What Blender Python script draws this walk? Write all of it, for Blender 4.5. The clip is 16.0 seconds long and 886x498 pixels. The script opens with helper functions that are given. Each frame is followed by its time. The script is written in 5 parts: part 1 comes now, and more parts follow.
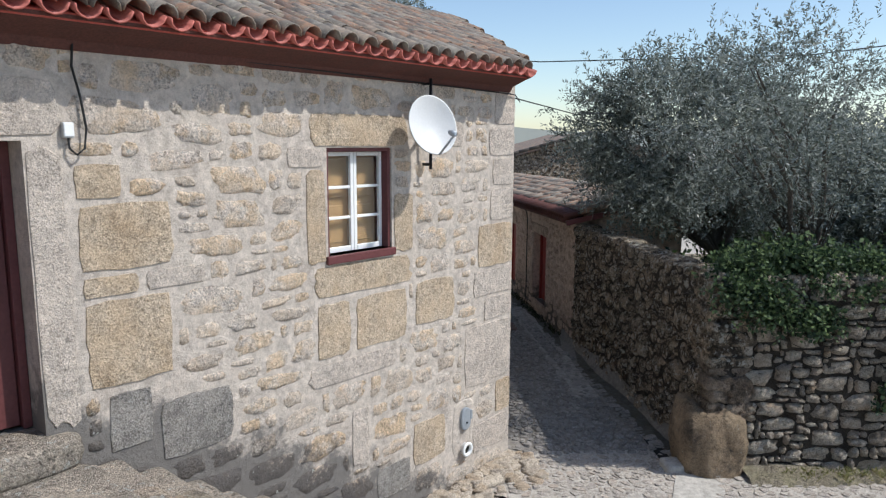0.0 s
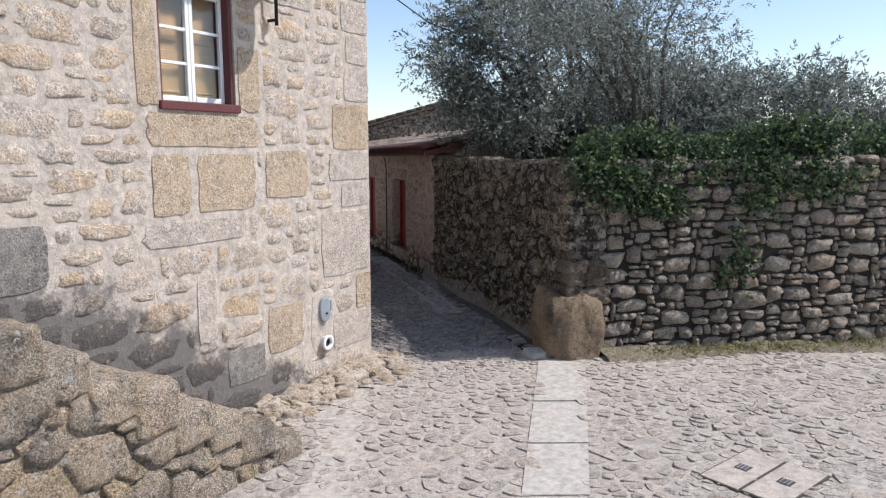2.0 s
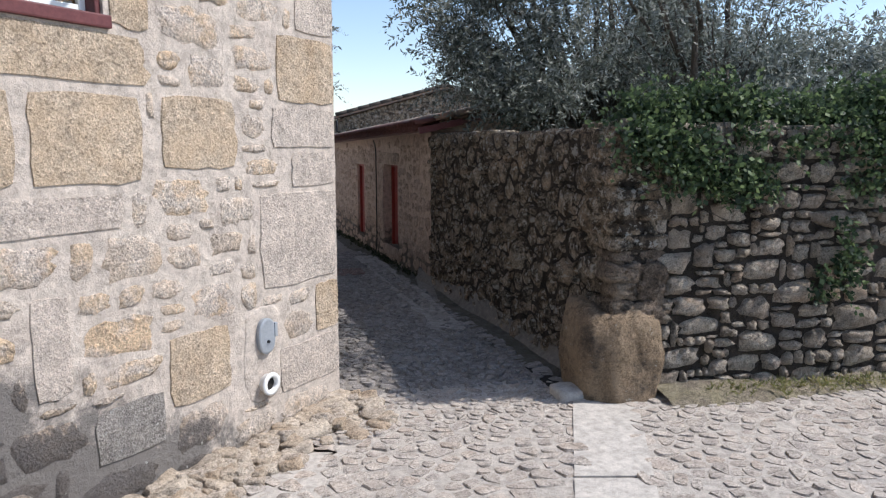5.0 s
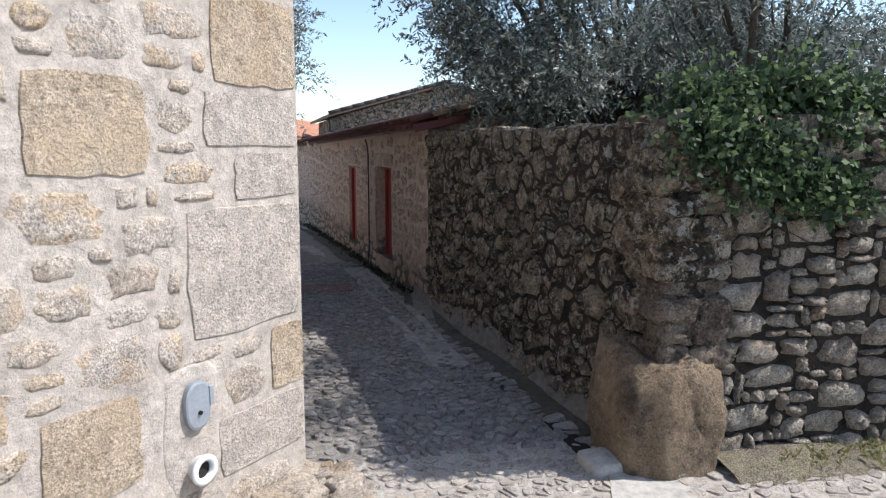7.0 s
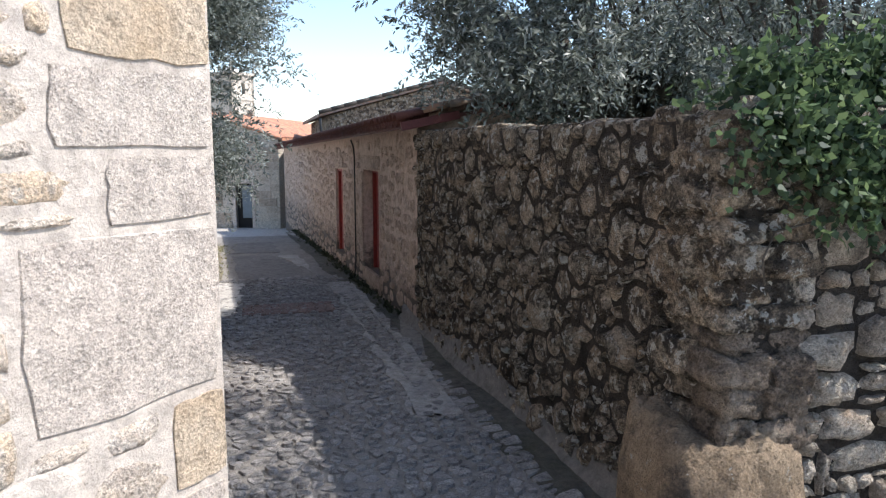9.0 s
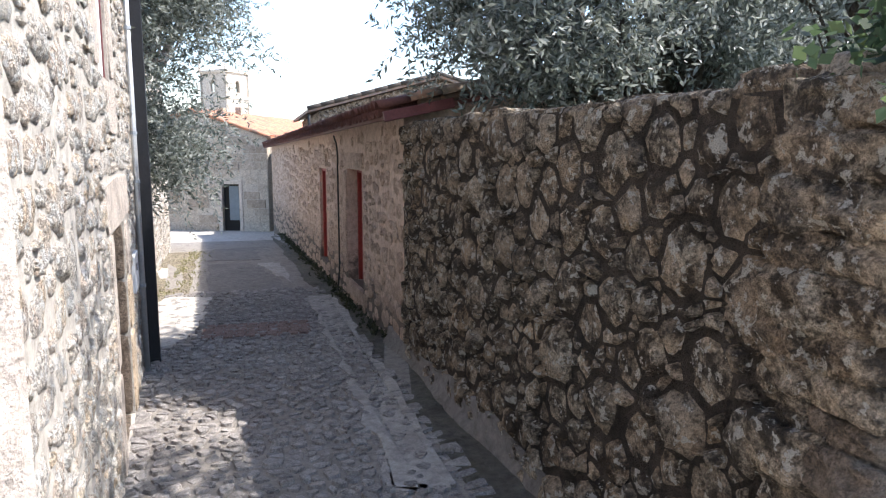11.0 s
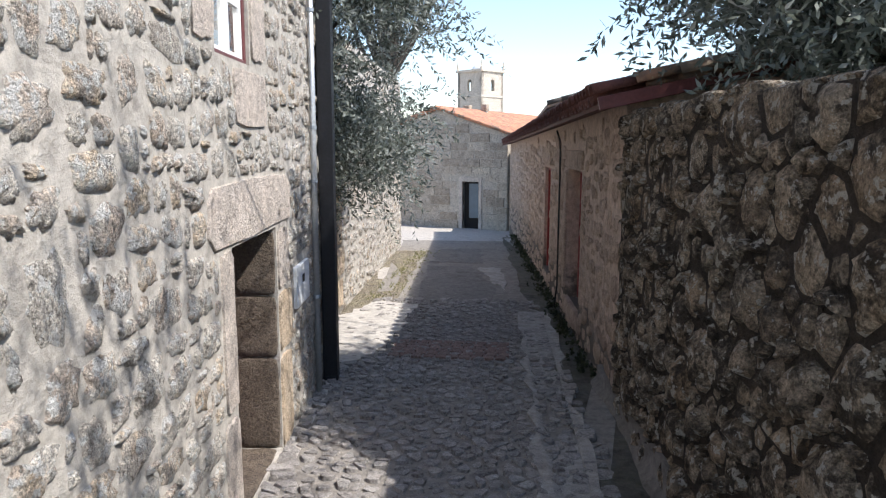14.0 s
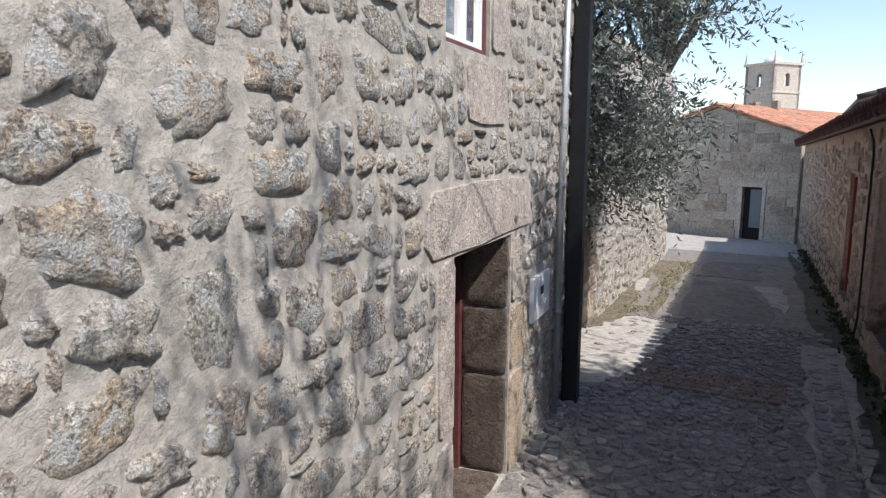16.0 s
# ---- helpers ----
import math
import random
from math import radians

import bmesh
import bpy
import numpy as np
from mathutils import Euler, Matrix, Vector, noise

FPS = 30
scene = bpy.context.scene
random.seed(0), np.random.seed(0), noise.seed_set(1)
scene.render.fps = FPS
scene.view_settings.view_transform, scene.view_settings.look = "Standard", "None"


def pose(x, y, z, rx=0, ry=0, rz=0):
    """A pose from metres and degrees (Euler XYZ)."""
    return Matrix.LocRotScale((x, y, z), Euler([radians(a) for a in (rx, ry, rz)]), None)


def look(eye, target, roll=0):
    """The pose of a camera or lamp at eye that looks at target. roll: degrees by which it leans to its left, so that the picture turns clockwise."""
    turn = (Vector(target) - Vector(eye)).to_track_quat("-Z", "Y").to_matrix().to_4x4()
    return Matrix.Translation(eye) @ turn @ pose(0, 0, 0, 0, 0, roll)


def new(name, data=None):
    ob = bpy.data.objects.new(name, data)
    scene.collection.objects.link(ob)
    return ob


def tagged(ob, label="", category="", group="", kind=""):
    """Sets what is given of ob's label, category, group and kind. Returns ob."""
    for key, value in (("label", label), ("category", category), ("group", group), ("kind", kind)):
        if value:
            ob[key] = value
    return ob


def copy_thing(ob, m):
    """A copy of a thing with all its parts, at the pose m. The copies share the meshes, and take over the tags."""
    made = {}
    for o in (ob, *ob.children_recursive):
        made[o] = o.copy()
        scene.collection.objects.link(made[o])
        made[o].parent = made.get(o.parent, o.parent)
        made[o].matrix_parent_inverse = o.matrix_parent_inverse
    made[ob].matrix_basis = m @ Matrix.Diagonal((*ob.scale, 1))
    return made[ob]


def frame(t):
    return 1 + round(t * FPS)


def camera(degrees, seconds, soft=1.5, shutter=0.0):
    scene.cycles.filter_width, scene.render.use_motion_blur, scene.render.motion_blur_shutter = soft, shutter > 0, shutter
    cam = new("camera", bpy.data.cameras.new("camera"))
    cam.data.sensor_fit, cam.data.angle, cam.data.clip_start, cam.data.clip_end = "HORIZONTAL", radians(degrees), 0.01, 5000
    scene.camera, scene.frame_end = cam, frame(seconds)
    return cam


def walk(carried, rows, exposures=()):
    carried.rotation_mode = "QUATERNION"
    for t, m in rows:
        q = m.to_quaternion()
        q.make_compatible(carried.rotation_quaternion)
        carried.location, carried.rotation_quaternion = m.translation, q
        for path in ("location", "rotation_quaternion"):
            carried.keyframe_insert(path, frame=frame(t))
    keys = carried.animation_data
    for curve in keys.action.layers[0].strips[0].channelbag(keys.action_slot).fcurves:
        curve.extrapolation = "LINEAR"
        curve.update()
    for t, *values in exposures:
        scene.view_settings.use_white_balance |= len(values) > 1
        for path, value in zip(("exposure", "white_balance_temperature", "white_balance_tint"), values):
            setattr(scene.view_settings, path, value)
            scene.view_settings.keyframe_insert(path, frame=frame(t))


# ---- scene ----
cam = camera(65.1, 16.0, soft=1.25)
METRES, EYE, TILT, LEAN, TURN = 10.0, 4.025, 0.0, 0.0, -3.4
ROWS = [
    (0.0, 0.0, 0.0, 0.0, 0.04, -8.76, -0.28),
    (0.5, 0.0037, -0.0032, -0.0373, -4.56, -8.6, -0.21),
    (1.0, 0.0034, -0.0029, -0.0772, -8.59, -8.44, -0.13),
    (1.5, 0.0038, -0.0008, -0.115, -11.05, -8.25, -0.02),
    (2.0, 0.0059, 0.0112, -0.142, -11.48, -8.3, -0.03),
    (2.5, 0.0111, 0.0389, -0.1538, -11.5, -8.37, -0.04),
    (3.0, 0.0198, 0.0753, -0.163, -11.49, -8.4, -0.03),
    (3.5, 0.03, 0.1163, -0.1699, -11.47, -8.47, -0.07),
    (4.0, 0.0395, 0.1609, -0.1741, -11.43, -8.51, -0.06),
    (6.5, 0.0802, 0.3537, -0.1771, -11.39, -8.45, -0.19),
    (7.0, 0.0871, 0.3859, -0.1777, -11.4, -8.43, -0.16),
    (7.5, 0.0958, 0.42, -0.1778, -11.39, -8.4, -0.19),
    (8.0, 0.1061, 0.4527, -0.1774, -11.39, -8.38, -0.19),
    (8.5, 0.1156, 0.4826, -0.1771, -11.36, -8.34, -0.17),
    (9.0, 0.1235, 0.5106, -0.1779, -11.36, -8.32, -0.15),
    (11.5, 0.1683, 0.6738, -0.1849, -11.4, -8.28, -0.17),
    (12.0, 0.1786, 0.7024, -0.1851, -11.38, -8.3, -0.17),
    (12.5, 0.1883, 0.7255, -0.1836, -9.08, -8.37, -0.1),
    (13.0, 0.1966, 0.7475, -0.1838, -4.22, -8.45, -0.08),
    (13.5, 0.2036, 0.7647, -0.1842, 2.35, -8.5, -0.13),
    (14.0, 0.2076, 0.7771, -0.1852, 9.24, -8.53, -0.13),
    (14.5, 0.2081, 0.7929, -0.1855, 15.95, -8.56, -0.19),
    (15.0, 0.2082, 0.8115, -0.1848, 21.18, -8.57, -0.29),
    (15.5, 0.2059, 0.8267, -0.1853, 26.19, -8.62, -0.38),
    (16.0, 0.2038, 0.8337, -0.1854, 31.06, -8.63, -0.46),
]
walk(cam, [(t, pose(0, 0, EYE, TILT, LEAN, TURN) @ pose(METRES * x, METRES * y, METRES * z, 90 + pitch, roll, yaw)) for t, x, y, z, yaw, pitch, roll in ROWS],
     [(0.0, 0.08, 6250, 9), (1.5, 0.26, 6400, 14), (4.0, 0.31, 6350, 14), (6.5, 0.52, 6250, 12), (8.0, 0.74, 6250, 12), (9.0, 0.98, 6250, 12), (11.5, 1.55, 6400, 14), (12.5, 1.55, 6400, 14), (13.5, 1.14, 6350, 12), (14.5, 0.82, 6350, 12), (16.0, 0.54, 6350, 13)])

# ---- light ----
SUN = Vector((1.0, -0.30, 1.36)).normalized()
world = bpy.data.worlds.new("sky")
scene.world = world
world.use_nodes = True
wn = world.node_tree
sky = wn.nodes.new("ShaderNodeTexSky")
sky.sky_type = "NISHITA"
sky.sun_disc = False
sky.sun_elevation = math.asin(SUN.z)
sky.sun_rotation = math.atan2(SUN.x, SUN.y)
sky.air_density, sky.dust_density, sky.ozone_density = 1.0, 0.5, 1.0
wn.nodes["Background"].inputs["Strength"].default_value = 0.15
wn.links.new(sky.outputs[0], wn.nodes["Background"].inputs["Color"])
sun = new("sun", bpy.data.lights.new("sun", "SUN"))
sun.data.energy, sun.data.angle, sun.data.color = 4.0, radians(0.55), (1.0, 0.96, 0.9)
sun.matrix_world = look(SUN * 30, (0, 0, 0))

# ---- materials ----


class Nodes:
    """A small wrapper to build node materials."""

    def __init__(self, name):
        self.mat = bpy.data.materials.new(name)
        self.mat.use_nodes = True
        self.tree = self.mat.node_tree
        self.bsdf = self.tree.nodes["Principled BSDF"]
        self.place = self.tree.nodes.new("ShaderNodeNewGeometry").outputs["Position"]

    def node(self, kind, **values):
        n = self.tree.nodes.new(kind)
        for key, value in values.items():
            n.inputs[key.replace("_", " ")].default_value = value
        return n

    def link(self, a, b):
        self.tree.links.new(a, b)

    def noise(self, scale, detail=4.0, rough=0.6, stretch=None):
        n = self.node("ShaderNodeTexNoise", Scale=scale, Detail=detail, Roughness=rough)
        if stretch:
            m = self.node("ShaderNodeMapping")
            m.inputs["Scale"].default_value = stretch
            self.link(self.place, m.inputs["Vector"])
            self.link(m.outputs[0], n.inputs["Vector"])
        else:
            self.link(self.place, n.inputs["Vector"])
        return n.outputs["Fac"]

    def span(self, value, a, b, lo=0.0, hi=1.0):
        n = self.node("ShaderNodeMapRange", From_Min=a, From_Max=b, To_Min=lo, To_Max=hi)
        self.link(value, n.inputs["Value"])
        return n.outputs[0]

    def ramp(self, value, colours):
        n = self.tree.nodes.new("ShaderNodeValToRGB")
        e = n.color_ramp.elements
        while len(e) < len(colours):
            e.new(0.5)
        for i, c in enumerate(colours):
            e[i].position = i / (len(colours) - 1)
            e[i].color = (*c, 1)
        self.link(value, n.inputs[0])
        return n.outputs[0]

    def mix(self, fac, a, b, kind="MIX"):
        n = self.tree.nodes.new("ShaderNodeMix")
        n.data_type, n.blend_type = "RGBA", kind
        for value, socket in ((fac, n.inputs[0]), (a, n.inputs[6]), (b, n.inputs[7])):
            if isinstance(value, (int, float)):
                socket.default_value = value
            elif isinstance(value, tuple):
                socket.default_value = (*value, 1)
            else:
                self.link(value, socket)
        return n.outputs[2]

    def sums(self, a, b, k=1.0):
        n = self.tree.nodes.new("ShaderNodeMath")
        n.operation = "MULTIPLY_ADD"
        self.link(b, n.inputs[0])
        n.inputs[1].default_value = k
        self.link(a, n.inputs[2])
        return n.outputs[0]

    def random(self, kind):
        if kind == "object":
            return self.tree.nodes.new("ShaderNodeObjectInfo").outputs["Random"]
        return self.tree.nodes.new("ShaderNodeNewGeometry").outputs["Random Per Island"]

    def bump(self, height, distance, strength=1.0, after=None):
        n = self.node("ShaderNodeBump", Distance=distance, Strength=strength)
        self.link(height, n.inputs["Height"])
        if after:
            self.link(after, n.inputs["Normal"])
        return n.outputs[0]

    def done(self, colour, rough=0.85, normal=None, metal=0.0):
        if isinstance(colour, tuple):
            self.bsdf.inputs["Base Color"].default_value = (*colour, 1)
        else:
            self.link(colour, self.bsdf.inputs["Base Color"])
        if isinstance(rough, (int, float)):
            self.bsdf.inputs["Roughness"].default_value = rough
        else:
            self.link(rough, self.bsdf.inputs["Roughness"])
        self.bsdf.inputs["Metallic"].default_value = metal
        self.bsdf.inputs["Specular IOR Level"].default_value = 0.3
        if normal:
            self.link(normal, self.bsdf.inputs["Normal"])
        return self.mat


def stone_material(name, colours, pick="object", grain=0.3, lichen=0.0, pale=(0.55, 0.55, 0.5), stain=0.0, dark=(0.05, 0.045, 0.04),
                   relief=0.012, foot=None, pits=0.6):
    """Granite: a colour for each stone, mottling, crystal grain, lichen spots and dark growth.
    foot: the direction, height and reach of the damp growth that climbs from the stairs or the ground."""
    n = Nodes(name)
    patch = n.noise(6.0, 4.0)
    if pick:
        fac = n.sums(n.random(pick), n.span(patch, 0.3, 0.7, -0.2, 0.2))
    else:
        fac = n.span(n.noise(2.2, 6.0, 0.65), 0.28, 0.72)
    colour = n.ramp(fac, colours)
    fine = n.noise(120.0, 3.0, 0.75)
    rubble = n.span(n.noise(27.0, 6.0, 0.66), 0.24, 0.76)
    crystal = n.noise(62.0, 3.0, 0.62)
    colour = n.mix(1.0, colour, n.ramp(n.span(fine, 0.3, 0.7), [(1 - grain,) * 3, (1.0,) * 3, (1 + grain * 0.5,) * 3]), "MULTIPLY")
    cloud = n.span(n.noise(13.0, 8.0, 0.72), 0.36, 0.64)
    colour = n.mix(1.0, colour, n.ramp(cloud, [(0.74,) * 3, (0.98,) * 3, (1.2,) * 3]), "MULTIPLY")
    if pits:
        colour = n.mix(n.span(rubble, 0.42, 0.26, 0.0, pits), colour, tuple(c * 0.42 for c in colours[0]))
        colour = n.mix(pits, colour, n.ramp(n.span(crystal, 0.36, 0.62), [(0.42,) * 3, (0.82,) * 3, (1.08,) * 3, (1.32,) * 3]), "MULTIPLY")
        colour = n.mix(n.span(n.noise(3.3, 5.0, 0.6), 0.45, 0.7, 0.0, 0.5), colour, tuple(min(1, c * 1.25) for c in colours[-1]))
    if stain:
        growth = n.noise(6.0 if stain > 0.7 else 3.4, 10.0, 0.78)
        if foot:
            d = n.tree.nodes.new("ShaderNodeVectorMath")
            d.operation = "DOT_PRODUCT"
            n.link(n.place, d.inputs[0])
            d.inputs[1].default_value = foot[0]
            growth = n.sums(growth, n.span(d.outputs["Value"], foot[1], foot[2], 0.36, -0.16))
        colour = n.mix(n.span(growth, 0.68 - 0.3 * stain, 0.82 - 0.3 * stain, 0.0, 0.92), colour, dark)
    if lichen:
        spots = n.noise(15.0, 6.0, 0.68)
        colour = n.mix(n.span(spots, 0.72 - 0.2 * lichen, 0.75 - 0.2 * lichen, 0.0, 0.9), colour, pale)
    rough = n.bump(n.noise(11.0, 7.0, 0.66), relief * (2.0 if pits else 2.0))
    rough = n.bump(rubble, relief * (1.2 if pits else 0.5), 1.0, rough)
    rough = n.bump(cloud, relief * (0.8 if pits else 0.5), 1.0, rough)
    rough = n.bump(crystal, relief * (1.5 if pits else 0.2), 1.0, rough)
    rough = n.bump(fine, relief * 0.35, 0.8, rough)
    return n.done(colour, 0.92, rough)


def plain_material(name, colour, rough=0.6, vary=0.25, metal=0.0, scale=6.0, relief=0.002, stretch=None):
    n = Nodes(name)
    lo = tuple(c * (1 - vary) for c in colour)
    hi = tuple(min(1.0, c * (1 + vary)) for c in colour)
    a = n.noise(scale, 6.0, 0.65, stretch)
    col = n.mix(0.5, n.ramp(n.span(a, 0.3, 0.7), [lo, hi]), n.ramp(n.span(n.noise(scale * 9, 3.0), 0.3, 0.7), [lo, hi]))
    return n.done(col, n.span(a, 0.2, 0.8, max(0.05, rough - 0.12), min(1.0, rough + 0.12)), n.bump(n.noise(scale * 5, 5.0, 0.6, stretch), relief), metal)


WARM = [(0.576, 0.483, 0.395), (0.659, 0.569, 0.479), (0.717, 0.626, 0.536), (0.682, 0.597, 0.520), (0.670, 0.517, 0.361), (0.741, 0.654, 0.564), (0.670, 0.580, 0.502), (0.706, 0.534, 0.361)]
GREY = [(0.522, 0.460, 0.390), (0.638, 0.581, 0.497), (0.708, 0.655, 0.571), (0.557, 0.471, 0.390), (0.661, 0.523, 0.367), (0.742, 0.696, 0.621), (0.603, 0.483, 0.379), (0.684, 0.627, 0.548)]
LANE = [(0.369, 0.287, 0.208), (0.525, 0.429, 0.325), (0.612, 0.514, 0.389), (0.418, 0.335, 0.249), (0.661, 0.570, 0.444), (0.544, 0.396, 0.258)]
STREET = [(0.375, 0.316, 0.256), (0.512, 0.440, 0.354), (0.600, 0.527, 0.427), (0.425, 0.360, 0.293), (0.650, 0.577, 0.482), (0.500, 0.384, 0.281)]
COB = [(0.325, 0.292, 0.257), (0.414, 0.369, 0.321), (0.482, 0.435, 0.380), (0.370, 0.330, 0.294), (0.493, 0.440, 0.380), (0.403, 0.341, 0.284)]
STAIRFOOT = ((0.385, 0.393, 1.0), 2.85, 3.95)
GROUNDFOOT = ((0.0, 0.0, 1.0), 0.0, 1.1)
for_walls = dict(pits=0.6, relief=0.012, lichen=0.36, stain=0.3, dark=(0.12, 0.11, 0.105), foot=STAIRFOOT)
m_stone = stone_material("granite", WARM, **for_walls)
m_stone_isl = stone_material("granite rest", WARM, "island", **for_walls)
for_lane = dict(lichen=0.95, pale=(0.7, 0.685, 0.645), stain=0.28, dark=(0.19, 0.165, 0.135), relief=0.02, pits=0.85)
m_alley = stone_material("alley granite", GREY, **for_lane)
m_alley_isl = stone_material("alley granite rest", GREY, "island", **for_lane)
for_dry = dict(lichen=0.8, pale=(0.6, 0.575, 0.51), stain=0.87, dark=(0.03, 0.024, 0.019), relief=0.024, pits=0.8)
m_dry = stone_material("field stone", LANE, **for_dry)
m_dry_isl = stone_material("field stone rest", LANE, "island", **for_dry)
for_street = dict(lichen=0.4, pale=(0.5, 0.49, 0.46), stain=0.36, dark=(0.05, 0.045, 0.038), relief=0.026, pits=0.7)
m_dryf = stone_material("street field stone", STREET, **for_street)
m_dryf_isl = stone_material("street field stone rest", STREET, "island", **for_street)
m_shed = stone_material("shed stone", [(0.450, 0.333, 0.261), (0.555, 0.422, 0.334), (0.510, 0.385, 0.297), (0.615, 0.481, 0.384)], "object", lichen=0.2, stain=0.38, dark=(0.2, 0.165, 0.14), relief=0.014, pits=0.4)
m_shed_isl = stone_material("shed stone rest", [(0.450, 0.333, 0.261), (0.555, 0.422, 0.334), (0.510, 0.385, 0.297), (0.615, 0.481, 0.384)], "island", lichen=0.2, stain=0.38, dark=(0.2, 0.165, 0.14), relief=0.014, pits=0.4)
for_cob = dict(lichen=0.12, grain=0.2, stain=0.1, dark=(0.2, 0.18, 0.165), relief=0.006)
m_cob = stone_material("cobble", COB, **for_cob)
m_cob_isl = stone_material("cobble rest", COB, "island", **for_cob)
m_ochre = stone_material("ochre granite", [(0.473, 0.351, 0.231), (0.550, 0.436, 0.314), (0.605, 0.494, 0.370), (0.539, 0.404, 0.267)], None, grain=0.4, relief=0.009, pits=0.5)
m_pale = stone_material("pale granite", [(0.462, 0.404, 0.345), (0.572, 0.499, 0.427), (0.572, 0.494, 0.422), (0.605, 0.520, 0.442)], None, grain=0.45, lichen=0.15, relief=0.008, pits=0.42)
m_boulder = stone_material("corner boulder", [(0.162, 0.120, 0.085), (0.292, 0.214, 0.140), (0.367, 0.276, 0.185)], None, grain=0.4, lichen=0.4, pale=(0.42, 0.40, 0.35), stain=0.5, dark=(0.06, 0.05, 0.04), relief=0.014, pits=0.55)
m_root = stone_material("root-bound earth", [(0.145, 0.111, 0.084), (0.275, 0.213, 0.161), (0.392, 0.320, 0.245)], None, grain=0.4, lichen=0.3, pale=(0.36, 0.33, 0.28), stain=0.66, dark=(0.035, 0.029, 0.024), relief=0.022, pits=0.8)
m_rubble = stone_material("loose rubble", [(0.403, 0.312, 0.222), (0.500, 0.420, 0.328), (0.451, 0.384, 0.316), (0.537, 0.462, 0.369)], "object", relief=0.008)
m_step = stone_material("step granite", [(0.349, 0.306, 0.253), (0.510, 0.441, 0.363), (0.617, 0.526, 0.429)], None, lichen=0.6, pale=(0.6, 0.59, 0.55), stain=0.4, dark=(0.11, 0.1, 0.085), relief=0.02, pits=0.85)
m_step_side = stone_material("stair side stone", [(0.376, 0.324, 0.259), (0.537, 0.453, 0.363), (0.617, 0.514, 0.407), (0.591, 0.453, 0.297)], "object", lichen=0.6, pale=(0.6, 0.59, 0.55), stain=0.46, dark=(0.1, 0.09, 0.075), relief=0.02, pits=0.85)
m_mortar = stone_material("mortar", [(0.451, 0.387, 0.331), (0.539, 0.472, 0.404), (0.495, 0.429, 0.372)], None, grain=0.14, stain=0.29, dark=(0.15, 0.14, 0.13), relief=0.008, foot=STAIRFOOT, pits=0.0)
m_mortar_alley = stone_material("alley mortar", [(0.377, 0.346, 0.297), (0.452, 0.416, 0.362), (0.410, 0.373, 0.324)], None, grain=0.1, stain=0.42, dark=(0.2, 0.18, 0.16), relief=0.006, pits=0.0)
# near-black backing: the shade of open joints is put into its colour
m_core_shaded = stone_material("shaded wall core", [(0.03, 0.024, 0.019), (0.06, 0.048, 0.038), (0.12, 0.098, 0.078)], None, grain=0.2, relief=0.03)
m_shed_plaster = stone_material("shed mortar", [(0.465, 0.348, 0.275), (0.585, 0.451, 0.362), (0.525, 0.400, 0.319)], None, grain=0.25, stain=0.42, dark=(0.12, 0.1, 0.085), relief=0.014, foot=GROUNDFOOT, pits=0.0)
m_ground = stone_material("sandy joints", [(0.33, 0.30, 0.27), (0.46, 0.42, 0.37), (0.40, 0.37, 0.33)], None, grain=0.2, stain=0.14, dark=(0.2, 0.18, 0.15), relief=0.01, pits=0.0)
m_sand = stone_material("pale sand", [(0.38, 0.35, 0.31), (0.46, 0.425, 0.38), (0.42, 0.39, 0.345)], None, grain=0.15, relief=0.006, pits=0.0)
m_soil = stone_material("bank soil", [(0.22, 0.18, 0.13), (0.34, 0.29, 0.22), (0.30, 0.27, 0.16)], None, grain=0.3, relief=0.02, stain=0.25, dark=(0.09, 0.1, 0.04))
m_ashlar = stone_material("ashlar", [(0.392, 0.321, 0.250), (0.540, 0.459, 0.369), (0.648, 0.565, 0.456), (0.472, 0.394, 0.313)], "object", lichen=0.1, stain=0.3, dark=(0.17, 0.15, 0.13))
m_ashlar_isl = stone_material("ashlar rest", [(0.446, 0.387, 0.319), (0.567, 0.499, 0.413), (0.621, 0.551, 0.456), (0.513, 0.446, 0.369)], "island", lichen=0.1)
# the street's cobble stone again, with the lane's shade put into darker tones
COBL_SHADED = [(0.20, 0.185, 0.17), (0.27, 0.25, 0.23), (0.33, 0.31, 0.285), (0.24, 0.22, 0.205), (0.35, 0.32, 0.29)]
m_cobl_shaded = stone_material("shaded lane cobble", COBL_SHADED, **for_cob)
m_cobl_shaded_isl = stone_material("shaded lane cobble rest", COBL_SHADED, "island", **for_cob)
m_fillet = stone_material("gutter mortar", [(0.15, 0.135, 0.12), (0.22, 0.2, 0.18), (0.185, 0.17, 0.15)], None, stain=0.4, dark=(0.08, 0.07, 0.06), pits=0.0)
m_strip = stone_material("lane concrete", [(0.276, 0.252, 0.222), (0.384, 0.354, 0.318), (0.324, 0.300, 0.264)], None, stain=0.3, dark=(0.16, 0.145, 0.13), relief=0.008, pits=0.0)
# brown stone, darkened further to hold the shade of the doorway
m_reveal_shaded = stone_material("shaded reveal granite", [(0.120, 0.092, 0.072), (0.192, 0.152, 0.116), (0.152, 0.120, 0.092)], None, grain=0.35, relief=0.012)
m_lichen = stone_material("lichen granite", [(0.3, 0.275, 0.245), (0.40, 0.37, 0.335), (0.47, 0.43, 0.385)], None, lichen=0.5, pale=(0.54, 0.53, 0.5), stain=0.36, dark=(0.17, 0.155, 0.14), relief=0.016)
m_moss = stone_material("mossy gutter", [(0.075, 0.07, 0.055), (0.15, 0.135, 0.11), (0.1, 0.1, 0.065)], None, grain=0.3, stain=0.4, dark=(0.035, 0.04, 0.02), relief=0.02, pits=0.0)
